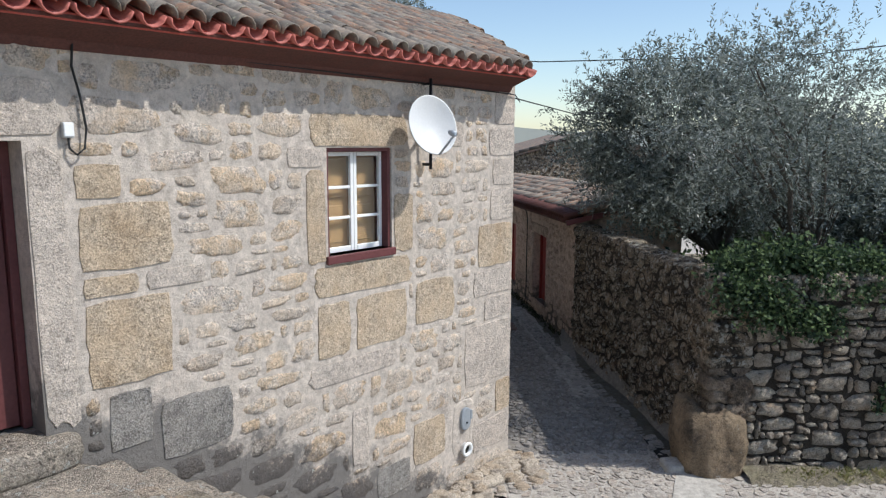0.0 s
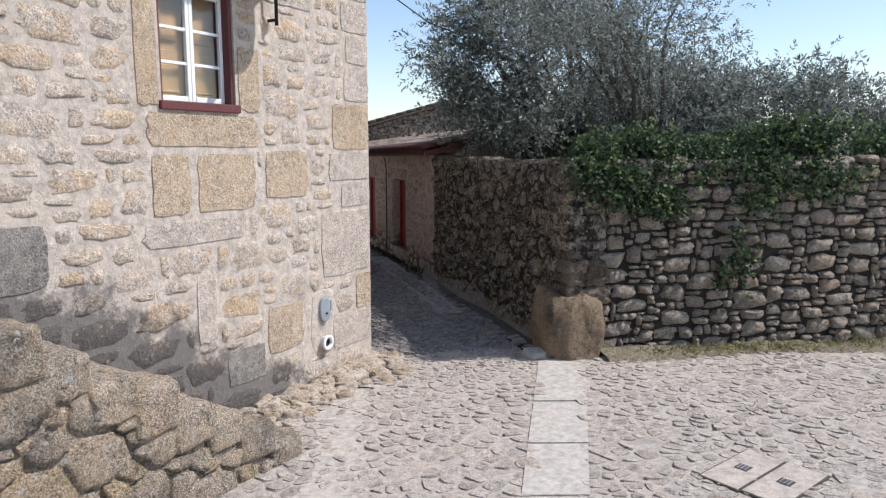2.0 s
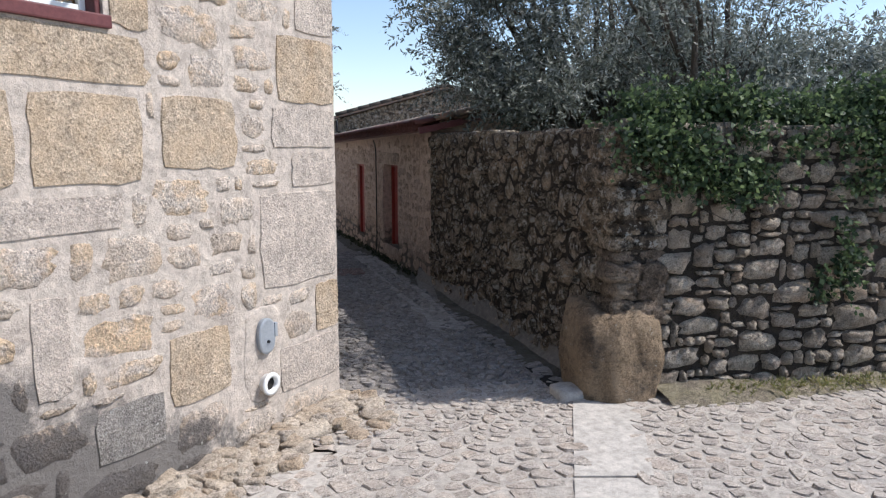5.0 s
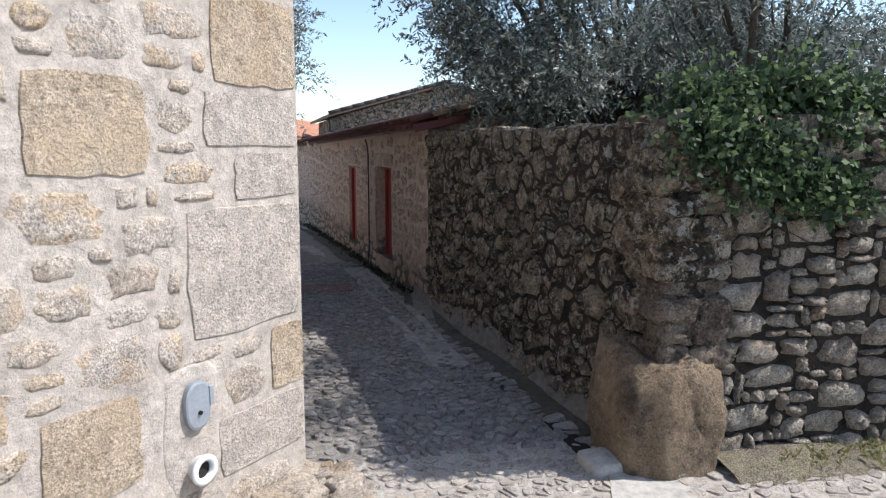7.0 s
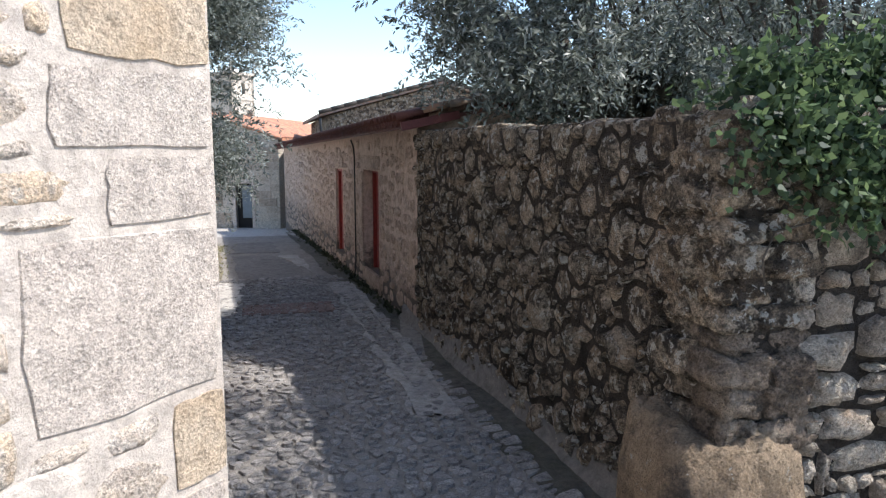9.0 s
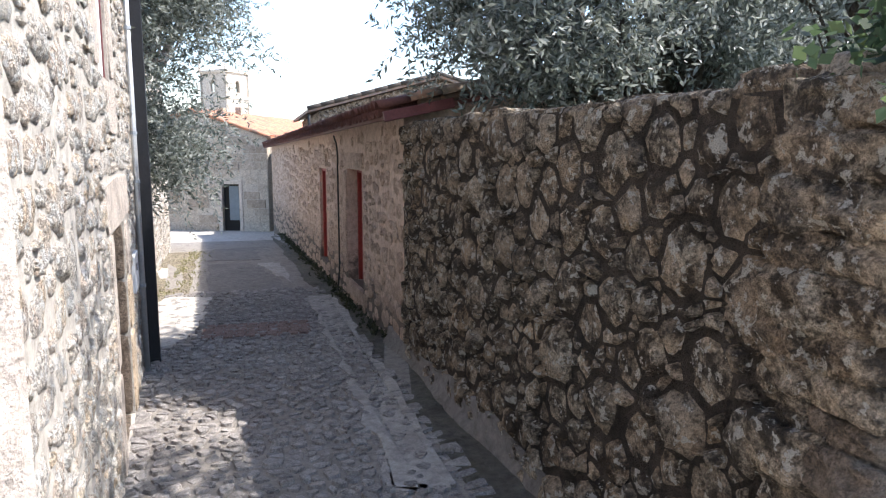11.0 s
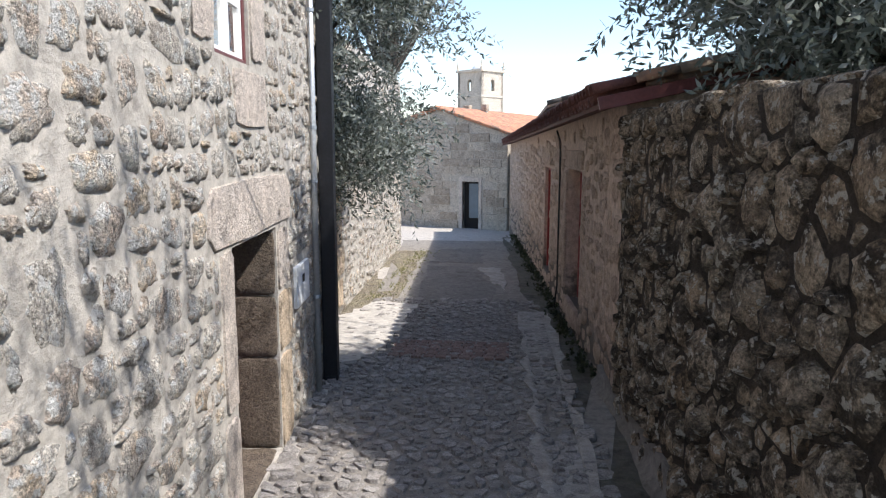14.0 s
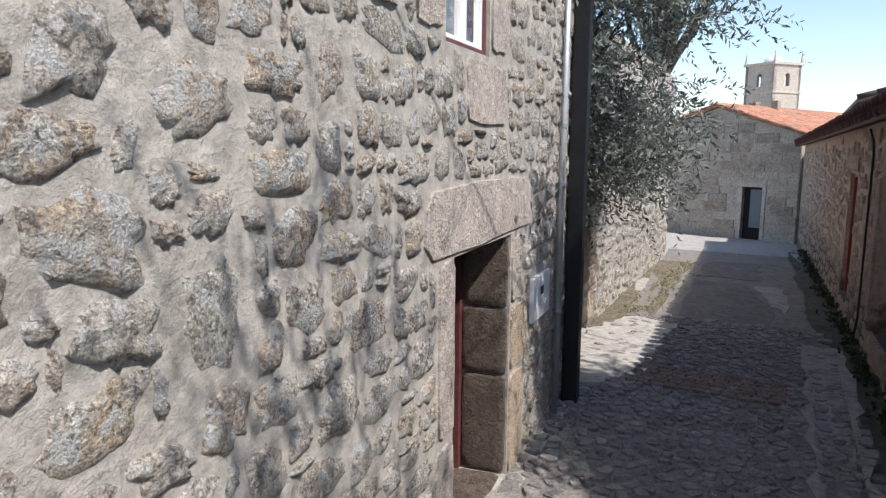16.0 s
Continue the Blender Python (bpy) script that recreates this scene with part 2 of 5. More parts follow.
m_brick = stone_material("worn brick", [(0.215, 0.142, 0.121), (0.275, 0.190, 0.160), (0.241, 0.176, 0.150)], "object", relief=0.006)
m_slab = stone_material("slab", [(0.37, 0.345, 0.31), (0.46, 0.43, 0.385), (0.41, 0.38, 0.34)], None, grain=0.12, relief=0.003, stain=0.2, dark=(0.27, 0.25, 0.22), pits=0.0)
m_red = plain_material("oxblood paint", (0.125, 0.042, 0.042), 0.45, 0.3, scale=4)
m_red2 = plain_material("red paint", (0.27, 0.045, 0.037), 0.5, 0.35, scale=5)
m_white = plain_material("white paint", (0.78, 0.78, 0.76), 0.4, 0.06)
m_wood = plain_material("shutter wood", (0.29, 0.18, 0.085), 0.5, 0.3, scale=5, stretch=(8, 8, 1))
m_black = plain_material("black iron", (0.012, 0.013, 0.016), 0.5, 0.4, metal=0.0)
m_cable = plain_material("black cable", (0.02, 0.02, 0.02), 0.6, 0.2)
m_zinc = plain_material("galvanised metal", (0.55, 0.56, 0.56), 0.45, 0.2, metal=0.6)
m_dish = plain_material("dish enamel", (0.62, 0.62, 0.61), 0.4, 0.05)
m_grey = plain_material("grey metal", (0.34, 0.37, 0.40), 0.45, 0.15, metal=0.3)
m_dark = plain_material("dark inside", (0.02, 0.018, 0.016), 0.9, 0.3)
m_bark = plain_material("olive bark", (0.13, 0.11, 0.09), 0.95, 0.5, scale=9, relief=0.03, stretch=(3, 3, 0.7))


def tile_material(name, colours, pick):
    n = Nodes(name)
    col = n.ramp(n.sums(n.random(pick), n.span(n.noise(9.0, 5.0), 0.3, 0.7, -0.25, 0.25)), colours)
    col = n.mix(n.span(n.noise(4.0, 7.0, 0.7), 0.47, 0.6, 0.0, 0.8), col, (0.13, 0.12, 0.105))
    col = n.mix(n.span(n.noise(22.0, 4.0), 0.62, 0.68, 0.0, 0.8), col, (0.33, 0.32, 0.22))
    return n.done(col, 0.9, n.bump(n.noise(60.0, 5.0), 0.006))


OLDTILE = [(0.19, 0.13, 0.1), (0.30, 0.18, 0.12), (0.24, 0.19, 0.155), (0.33, 0.26, 0.2), (0.2, 0.17, 0.145), (0.28, 0.25, 0.21)]
m_tile = tile_material("weathered clay", OLDTILE, "object")
m_tile_isl = tile_material("weathered clay rest", OLDTILE, "island")
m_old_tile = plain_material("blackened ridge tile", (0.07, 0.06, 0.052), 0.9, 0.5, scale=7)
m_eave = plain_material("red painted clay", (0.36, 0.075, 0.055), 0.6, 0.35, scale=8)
# weathered red, darkened to carry the shade under the eaves
m_eave_shaded = plain_material("shaded weathered red clay", (0.10, 0.04, 0.032), 0.7, 0.45, scale=6)
m_rim = plain_material("red tile rim", (0.46, 0.14, 0.11), 0.6, 0.3, scale=8)
m_redroof = tile_material("orange clay", [(0.52, 0.22, 0.12), (0.58, 0.28, 0.17), (0.48, 0.2, 0.12)], "island")


def leaf_material(name, colours, rough=0.5):
    n = Nodes(name)
    n.done(n.ramp(n.random("island"), colours), rough)
    t = n.node("ShaderNodeBsdfTranslucent")
    n.link(n.ramp(n.random("island"), [tuple(c * 1.3 for c in k) for k in colours]), t.inputs["Color"])
    m = n.node("ShaderNodeMixShader", Fac=0.35)
    n.link(n.bsdf.outputs[0], m.inputs[1])
    n.link(t.outputs[0], m.inputs[2])
    n.link(m.outputs[0], n.tree.nodes["Material Output"].inputs["Surface"])
    return n.mat


m_olive = leaf_material("olive leaf", [(0.07, 0.083, 0.067), (0.14, 0.158, 0.13), (0.22, 0.242, 0.21), (0.4, 0.42, 0.385)], 0.4)
m_ivy = leaf_material("creeper leaf", [(0.02, 0.034, 0.02), (0.038, 0.065, 0.032), (0.07, 0.11, 0.05), (0.17, 0.23, 0.1)], 0.58)
m_mossleaf = leaf_material("moss leaf", [(0.02, 0.024, 0.013), (0.04, 0.046, 0.024), (0.07, 0.075, 0.04)], 0.7)
m_weed = leaf_material("dry weeds", [(0.10, 0.12, 0.04), (0.2, 0.2, 0.08), (0.3, 0.26, 0.12)], 0.7)

glass_n = Nodes("window glass")
glass_n.bsdf.inputs["Transmission Weight"].default_value = 1.0
glass_n.bsdf.inputs["IOR"].default_value = 1.45
m_glass = glass_n.done((0.9, 0.93, 0.92), 0.03)

# ---- building helpers ----


def link_mesh(name, verts, faces, material, parent=None, label="", smooth=False, at=None, kind=""):
    me = bpy.data.meshes.new(name)
    me.from_pydata([tuple(v) for v in verts], [], faces)
    if smooth:
        me.polygons.foreach_set("use_smooth", [True] * len(me.polygons))
    me.materials.append(material)
    me.update()
    ob = new(name, me)
    if parent is not None:
        ob.parent = parent
    if at is not None:
        ob.location = at
    return tagged(ob, label, kind=kind)


def part(name, bm, material, parent=None, label="", smooth=False, kind=""):
    me = bpy.data.meshes.new(name)
    bmesh.ops.recalc_face_normals(bm, faces=bm.faces)
    bm.to_mesh(me)
    bm.free()
    if smooth:
        me.polygons.foreach_set("use_smooth", [True] * len(me.polygons))
    me.materials.append(material)
    ob = new(name, me)
    if parent is not None:
        ob.parent = parent
    return tagged(ob, label, kind=kind)


def thing(name, m, label, category, group="", kind=""):
    ob = new(name)
    ob.empty_display_size = 0.1
    ob.matrix_world = m
    return tagged(ob, label, category, group, kind)


def box(x0, x1, y0, y1, z0, z1, bevel=0.0, bm=None, segments=2):
    out = bm or bmesh.new()
    made = bmesh.ops.create_cube(out, size=1.0)["verts"]
    for v in made:
        v.co = Vector(((x0 + x1) / 2 + v.co.x * (x1 - x0), (y0 + y1) / 2 + v.co.y * (y1 - y0), (z0 + z1) / 2 + v.co.z * (z1 - z0)))
    if bevel:
        edges = list({e for v in made for e in v.link_edges})
        bmesh.ops.bevel(out, geom=edges, offset=bevel, segments=segments, profile=0.6, affect="EDGES")
    return out


def tube(points, radius, sides=8, bm=None, caps=True):
    """A tube along points; radius is a number or one for each point."""
    out = bm or bmesh.new()
    pts = [Vector(p) for p in points]
    rings = []
    up = Vector((0.13, 0.21, 0.97))
    for i, p in enumerate(pts):
        way = (pts[min(i + 1, len(pts) - 1)] - pts[max(i - 1, 0)]).normalized()
        a = way.cross(up)
        if a.length < 0.2:
            a = way.cross(Vector((1, 0, 0)))
        a.normalize()
        b = way.cross(a)
        r = radius[i] if isinstance(radius, (list, tuple)) else radius
        rings.append([out.verts.new(p + r * (math.cos(k * math.tau / sides) * a + math.sin(k * math.tau / sides) * b)) for k in range(sides)])
    for r0, r1 in zip(rings, rings[1:]):
        for k in range(sides):
            out.faces.new((r0[k], r0[(k + 1) % sides], r1[(k + 1) % sides], r1[k]))
    if caps:
        out.faces.new(rings[0])
        out.faces.new(rings[-1][::-1])
    return out


def wall_panel(name, m, u0, u1, z0, z1, thick, holes, material, label, category="wall"):
    """A wall of real thickness in its own frame (x along it, y into it, z up), with openings through it."""
    us = sorted({u0, u1, *[h[0] for h in holes], *[h[1] for h in holes]})
    zs = sorted({z0, z1, *[h[2] for h in holes], *[h[3] for h in holes]})
    solid = {}
    for i in range(len(us) - 1):
        for k in range(len(zs) - 1):
            a, b = (us[i] + us[i + 1]) / 2, (zs[k] + zs[k + 1]) / 2
            solid[i, k] = not any(h[0] < a < h[1] and h[2] < b < h[3] for h in holes)
    verts, faces, index = [], [], {}

    def v(i, k, d):
        key = (i, k, d)
        if key not in index:
            index[key] = len(verts)
            verts.append((us[i], thick * d, zs[k]))
        return index[key]

    for (i, k), full in solid.items():
        if not full:
            continue
        faces.append((v(i, k, 0), v(i + 1, k, 0), v(i + 1, k + 1, 0), v(i, k + 1, 0)))
        faces.append((v(i, k, 1), v(i, k + 1, 1), v(i + 1, k + 1, 1), v(i + 1, k, 1)))
        for (di, dk), (a, b) in {(-1, 0): ((0, 0), (0, 1)), (1, 0): ((1, 1), (1, 0)), (0, -1): ((1, 0), (0, 0)), (0, 1): ((0, 1), (1, 1))}.items():
            if not solid.get((i + di, k + dk), False):
                p, q = (i + a[0], k + a[1]), (i + b[0], k + b[1])
                faces.append((v(*p, 0), v(*q, 0), v(*q, 1), v(*p, 1)))
    ob = link_mesh(name, verts, faces, material)
    ob.matrix_world = m
    return tagged(ob, label, category, kind="structure")


def outline_rect(w, h, rng, n=14, power=4.0, wobble=0.06):
    """A rounded, uneven outline round the origin, with corners cut by chance and sides aslant."""
    powers = [power * rng.uniform(0.55, 1.5) for _ in range(4)]
    lean, wedge = rng.uniform(-1, 1) * wobble * 0.8, rng.uniform(-1, 1) * wobble * 0.8
    pts = []
    for k in range(n):
        a = math.tau * (k + 0.5) / n
        c, s = math.cos(a), math.sin(a)
        q = powers[int(a / math.tau * 4) % 4]
        r = (abs(c) ** q + abs(s) ** q) ** (-1 / q)
        r = min(r * (1 + wobble * rng.uniform(-1, 0.45)), 1.45)
        x, z = r * c, r * s
        pts.append((w / 2 * (x + lean * z), h / 2 * (z + wedge * x * z + lean * 0.5 * x)))
    return pts


def stone_geometry(outline, depth, rng, shoulder=0.9, back=0.03, cut=False, sunk=0.0):
    """A stone that stands out of a wall towards -y: an outer ring, a shoulder and a hewn face; cut: the face has a sharp rim and is flatter."""
    n = len(outline)
    jag = 0.12 if cut else 0.45
    face = [(x * shoulder * rng.uniform(0.95, 1.03), -depth * (rng.uniform(1 - jag * 1.3, 1 + jag * 0.3) - sunk * rng.random()), z * shoulder * rng.uniform(0.95, 1.03)) for x, z in outline]
    inner = [(x * 0.52 * rng.uniform(0.85, 1.15), -depth * rng.uniform(1 - jag * 0.6, 1 + jag), z * 0.52 * rng.uniform(0.85, 1.15)) for x, z in outline[::2]]
    verts = [(x, back, z) for x, z in outline] + face
    faces = [(k, (k + 1) % n, n + (k + 1) % n, n + k) for k in range(n)]
    o = n
    if cut:
        verts += face
        o = 2 * n
    verts += inner
    q, m = o + n, len(inner)
    for k in range(m):
        a, b, c = o + 2 * k, o + (2 * k + 1) % n, o + (2 * k + 2) % n
        faces += [(a, b, q + k), (b, c, q + (k + 1) % m), (b, q + (k + 1) % m, q + k)]
    verts.append((0, -depth * rng.uniform(1 - jag * 0.4, 1 + jag), 0))
    faces += [(q + k, q + (k + 1) % m, q + m) for k in range(m)]
    return verts, faces


def lay_stones(wall, stones, material, rest, near, name="stone", many=300, cut=False, shoulder=0.9, smooth=True, sunk=0.0, back=0.03):
    """Stones, each (u, z, outline, depth), on a wall's face: those nearest to the stretch near are parts, the others one joined part."""
    rng = random.Random(len(stones))
    stones = sorted(stones, key=lambda s: (s[0] - near[0]) ** 2 + (s[1] - near[1]) ** 2)
    big_v, big_f = [], []
    for i, (u, z, outline, depth) in enumerate(stones):
        verts, faces = stone_geometry(outline, depth, rng, shoulder, back, cut, sunk)
        if i < many:
            link_mesh(name, verts, faces, material, wall, smooth=smooth, at=(u, 0, z))
        else:
            k = len(big_v)
            big_v += [(x + u, y, zz + z) for x, y, zz in verts]
            big_f += [tuple(a + k for a in f) for f in faces]
    if big_f:
        link_mesh(name + "s", big_v, big_f, rest, wall, smooth=smooth, kind="stuff")


def pack(u0, u1, z0, z1, taken, sizes, gap, seed, tries=900, cell=0.014, grow=8):
    """Stones of falling size thrown into a field until it is full, then grown until they nearly touch: rows of (u, z, w, h)."""
    rng = random.Random(seed)
    nu, nz, pad = int((u1 - u0) / cell), int((z1 - z0) / cell), max(1, round(gap / cell))
    grid = np.zeros((nu, nz), np.int32)

    def span(a, b, lo, hi, most):
        return max(0, min(most, int((a - lo) / cell))), max(0, min(most, int((b - lo) / cell) + 1))

    for a, b, c, d in taken:
        (i0, i1), (k0, k1) = span(a, b, u0, u1, nu), span(c, d, z0, z1, nz)
        grid[i0:i1, k0:k1] = -1
    boxes = []
    for w0, w1, h0, h1, part_of in sizes:
        for _ in range(int(tries * part_of)):
            w, h = max(2, int(rng.uniform(w0, w1) / cell)), max(2, int(rng.uniform(h0, h1) / cell))
            i, k = rng.randint(0, max(0, nu - w)), rng.randint(0, max(0, nz - h))
            if grid[max(0, i - pad):i + w + pad, max(0, k - pad):k + h + pad].any():
                continue
            boxes.append([i, i + w, k, k + h])
            grid[i:i + w, k:k + h] = len(boxes)
    for _ in range(grow):
        for number, b in enumerate(boxes, 1):
            for side in rng.sample(range(4), 4):
                i0, i1, k0, k1 = b
                if side == 0 and i0 > 0 and not grid[max(0, i0 - 1 - pad):i0, max(0, k0 - pad):k1 + pad].any():
                    b[0] -= 1
                elif side == 1 and i1 < nu and not grid[i1:i1 + 1 + pad, max(0, k0 - pad):k1 + pad].any():
                    b[1] += 1
                elif side == 2 and k0 > 0 and not grid[max(0, i0 - pad):i1 + pad, max(0, k0 - 1 - pad):k0].any():
                    b[2] -= 1
                elif side == 3 and k1 < nz and not grid[max(0, i0 - pad):i1 + pad, k1:k1 + 1 + pad].any():
                    b[3] += 1
                grid[b[0]:b[1], b[2]:b[3]] = number
    return [(u0 + (a + b) / 2 * cell, z0 + (c + d) / 2 * cell, (b - a) * cell, (d - c) * cell) for a, b, c, d in boxes]


def voronoi(points, gap, squash=1.0, reach=0.5, near=12):
    """Rounded cells round points, each shrunk by half the joint; squash > 1 makes them wider than high."""
    p = np.array(points, float)
    p[:, 1] *= squash
    out = []
    for i in range(len(p)):
        d = np.hypot(p[:, 0] - p[i, 0], p[:, 1] - p[i, 1])
        order = np.argpartition(d, min(near, len(d) - 1))[: near + 1]
        poly = [(-reach, -reach), (reach, -reach), (reach, reach), (-reach, reach)]
        for j in order:
            if j == i:
                continue
            dx, dy, dist = p[j, 0] - p[i, 0], p[j, 1] - p[i, 1], d[j]
            if dist < 1e-6 or dist > 2 * reach:
                continue
            dx, dy, lim = dx / dist, dy / dist, dist / 2 - gap / 2
            cut = []
            for a, b in zip(poly, poly[1:] + poly[:1]):
                sa, sb = a[0] * dx + a[1] * dy - lim, b[0] * dx + b[1] * dy - lim
                if sa <= 0:
                    cut.append(a)
                if sa * sb < 0:
                    k = sa / (sa - sb)
                    cut.append((a[0] + k * (b[0] - a[0]), a[1] + k * (b[1] - a[1])))
            poly = cut
            if len(poly) < 3:
                break
        if len(poly) < 3:
            out.append(None)
            continue
        soft = []
        for a, b in zip(poly, poly[1:] + poly[:1]):
            soft += [(a[0] * 0.84 + b[0] * 0.16, a[1] * 0.84 + b[1] * 0.16), (a[0] * 0.16 + b[0] * 0.84, a[1] * 0.16 + b[1] * 0.84)]
        out.append([(x, y / squash) for x, y in soft])
    return out


def rubble_cells(u0, u1, z0, z1, taken, sizes, gap, seed, squash=1.0, keep=1.0, shrink=(0.86, 1.0), fixed=()):
    """Stones of uneven size and shape that fill a field: rows of (u, z, outline). sizes: (radius, tries), large ones first; taken: openings
    and dressed blocks that they keep clear of; squash > 1 makes them longer than high; keep: the share that is laid."""
    rng = random.Random(seed)
    pts = [(u, z * squash, q) for u, z, q in fixed]
    for radius, tries in sizes:
        for _ in range(tries):
            q = radius * rng.uniform(0.8, 1.2)
            u, z = rng.uniform(u0, u1), rng.uniform(z0, z1)
            if any(a - 0.35 * q < u < b + 0.35 * q and c - 0.35 * q / squash < z < d + 0.35 * q / squash for a, b, c, d in taken):
                continue
            zs = z * squash
            if all((u - pu) ** 2 + (zs - pz) ** 2 > (0.8 * (q + pq)) ** 2 for pu, pz, pq in pts):
                pts.append((u, zs, q))
    p = np.array(pts)
    out = []
    for i in range(len(p)):
        u, zs, q = p[i]
        if rng.random() > keep:
            continue
        d2 = (p[:, 0] - u) ** 2 + (p[:, 1] - zs) ** 2
        reach = 2.6 * q
        poly = [(reach * math.cos(math.tau * k / 9), reach * math.sin(math.tau * k / 9)) for k in range(9)]
        planes = []
        for j in np.argsort(d2)[1:17]:
            dist = math.sqrt(d2[j])
            planes.append(((p[j, 0] - u) / dist, (p[j, 1] - zs) / dist, (d2[j] + q * q - p[j, 2] ** 2) / (2 * dist) - gap / 2))
        for a, b, c, d in taken:
            away = [(a - u, 1, 0), (u - b, -1, 0), (c * squash - zs, 0, 1), (zs - d * squash, 0, -1)]
            far, dx, dy = max(away)
            if far < reach:
                planes.append((dx, dy, far - gap / 2))
        planes += [(1, 0, u1 - u), (-1, 0, u - u0), (0, 1, z1 * squash - zs), (0, -1, zs - z0 * squash)]
        for dx, dy, lim in planes:
            cut = []
            for a, b in zip(poly, poly[1:] + poly[:1]):
                sa, sb = a[0] * dx + a[1] * dy - lim, b[0] * dx + b[1] * dy - lim
                if sa <= 0:
                    cut.append(a)
                if sa * sb < 0:
                    k = sa / (sa - sb)
                    cut.append((a[0] + k * (b[0] - a[0]), a[1] + k * (b[1] - a[1])))
            poly = cut
            if len(poly) < 3:
                break
        if len(poly) < 3:
            continue
        corners = [a for a, b in zip(poly, poly[1:] + poly[:1]) if math.hypot(a[0] - b[0], a[1] - b[1]) > 0.12 * q]
        if len(corners) < 3:
            continue
        cx, cy = sum(a[0] for a in corners) / len(corners), sum(a[1] for a in corners) / len(corners)
        size, soft = rng.uniform(*shrink), []
        for a, b in zip(corners, corners[1:] + corners[:1]):
            for e in (rng.uniform(0.04, 0.17), rng.uniform(0.83, 0.96)):
                w = size * rng.uniform(0.93, 1.04)
                soft.append(((a[0] * (1 - e) + b[0] * e - cx) * w, (a[1] * (1 - e) + b[1] * e - cy) * w / squash))
        out.append((u + cx, (zs + cy) / squash, soft))
    return out


def scatter(x0, x1, y0, y1, w, h, seed, jitter=0.3, skip=None, spread=0.0):
    """Points in uneven rows, offset row by row."""
    rng = random.Random(seed)
    out = []
    y, row = y0, 0
    while y < y1:
        hh = h * rng.uniform(1 - spread, 1 + spread)
        x = x0 + (row % 2) * w / 2
        while x < x1:
            ww = w * rng.uniform(1 - spread, 1 + spread * 1.6)
            q = (x + ww / 2 + rng.uniform(-jitter, jitter) * w, y + hh / 2 + rng.uniform(-jitter, jitter) * hh)
            if not (skip and skip(*q)):
                out.append(q)
            x += ww
        y += hh
        row += 1
    return out


def rock(x0, x1, y0, y1, z0, z1, seed, rough=0.12, cuts=4, power=7.0):
    """A rough-hewn boulder that fills a box."""
    bm = bmesh.new()
    bmesh.ops.create_cube(bm, size=2.0)
    bmesh.ops.subdivide_edges(bm, edges=bm.edges, cuts=cuts, use_grid_fill=True)
    off = Vector((seed * 3.7, seed * 1.3, seed * 2.1))
    for v in bm.verts:
        p = v.co.copy()
        q = (abs(p.x) ** power + abs(p.y) ** power + abs(p.z) ** power) ** (1 / power)
        p = p / q * (1 + rough * noise.fractal(p * 1.3 + off, 1.0, 2.0, 4))
        p += 0.35 * rough * noise.noise_vector(p * 3.1 + off) + 0.2 * rough * noise.noise_vector(p * 7.3 + off)
        v.co = Vector(((x0 + x1) / 2 + p.x * (x1 - x0) / 2, (y0 + y1) / 2 + p.y * (y1 - y0) / 2, (z0 + z1) / 2 + p.z * (z1 - z0) / 2))
    return bm


# ---- ground ----


def lerp(x, xs, ys):
    return float(np.interp(x, xs, ys))


def gz(x, y):
    """Height of the ground: the lane falls away gently, and so does the street to the right."""
    z = -lerp(y, [13, 17, 20, 26, 33, 40], [0, 0.08, 0.13, 0.28, 0.95, 1.0])
    z -= 0.045 * min(max(x - 4.2, 0), 6) * lerp(y, [7.5, 9.5], [1, 0])
    return z


def axis(lo, hi, step, far):
    mid = list(np.arange(lo, hi + 1e-6, step))
    return [lo - f for f in far[::-1]] + mid + [hi + f for f in far]


gx, gy = axis(-5, 13, 0.3, [5, 20, 80, 300, 900]), axis(-6, 40, 0.4, [5, 20, 80, 300, 900])
gverts = [(x, y, gz(x, y)) for y in gy for x in gx]
nx = len(gx)
gfaces = [(j * nx + i, j * nx + i + 1, (j + 1) * nx + i + 1, (j + 1) * nx + i) for j in range(len(gy) - 1) for i in range(nx - 1)]
ground = tagged(link_mesh("ground", gverts, gfaces, m_ground, smooth=True), "sandy ground of the street and lane under worn cobbles", "ground", kind="structure")

# ---- corner house ----
HF = pose(1.34, 8.33, 0, 0, 0, 45.57)
AL = pose(1.31, 8.33, 0, 0, 0, 95.71)
WIN = (-2.87, -2.06, 2.99, 3.97)
DOOR = (-6.35, -5.31, 2.06, 4.02)
wall_house = wall_panel("wall_house_front", HF, -9.0, 0.0, -0.2, 4.75, 0.5, [WIN, DOOR], m_mortar, "sunlit granite house wall with pale mortar joints")
ADOOR = (2.89, 3.87, 0.035, 1.62)
AWIN = (2.75, 3.38, 2.63, 3.6)
wall_alley = wall_panel("wall_house_alley", AL, 0.0, 5.6, -0.3, 4.7, 0.5, [ADOOR, AWIN], m_mortar_alley, "rough rubble house wall along the lane")
gable = bmesh.new()
gv = [gable.verts.new(p) for p in ((0, 0.02, 4.7), (5.6, 0.02, 4.7), (5.6, 0.02, 5.75), (4.1, 0.02, 6.0), (0, 0.5, 4.7), (5.6, 0.5, 4.7), (5.6, 0.5, 5.75), (4.1, 0.5, 6.0))]
for f in ((0, 1, 2, 3), (7, 6, 5, 4), (0, 4, 5, 1), (1, 5, 6, 2), (2, 6, 7, 3), (3, 7, 4, 0)):
    gable.faces.new([gv[k] for k in f])
part("gable", gable, m_mortar_alley, wall_alley)
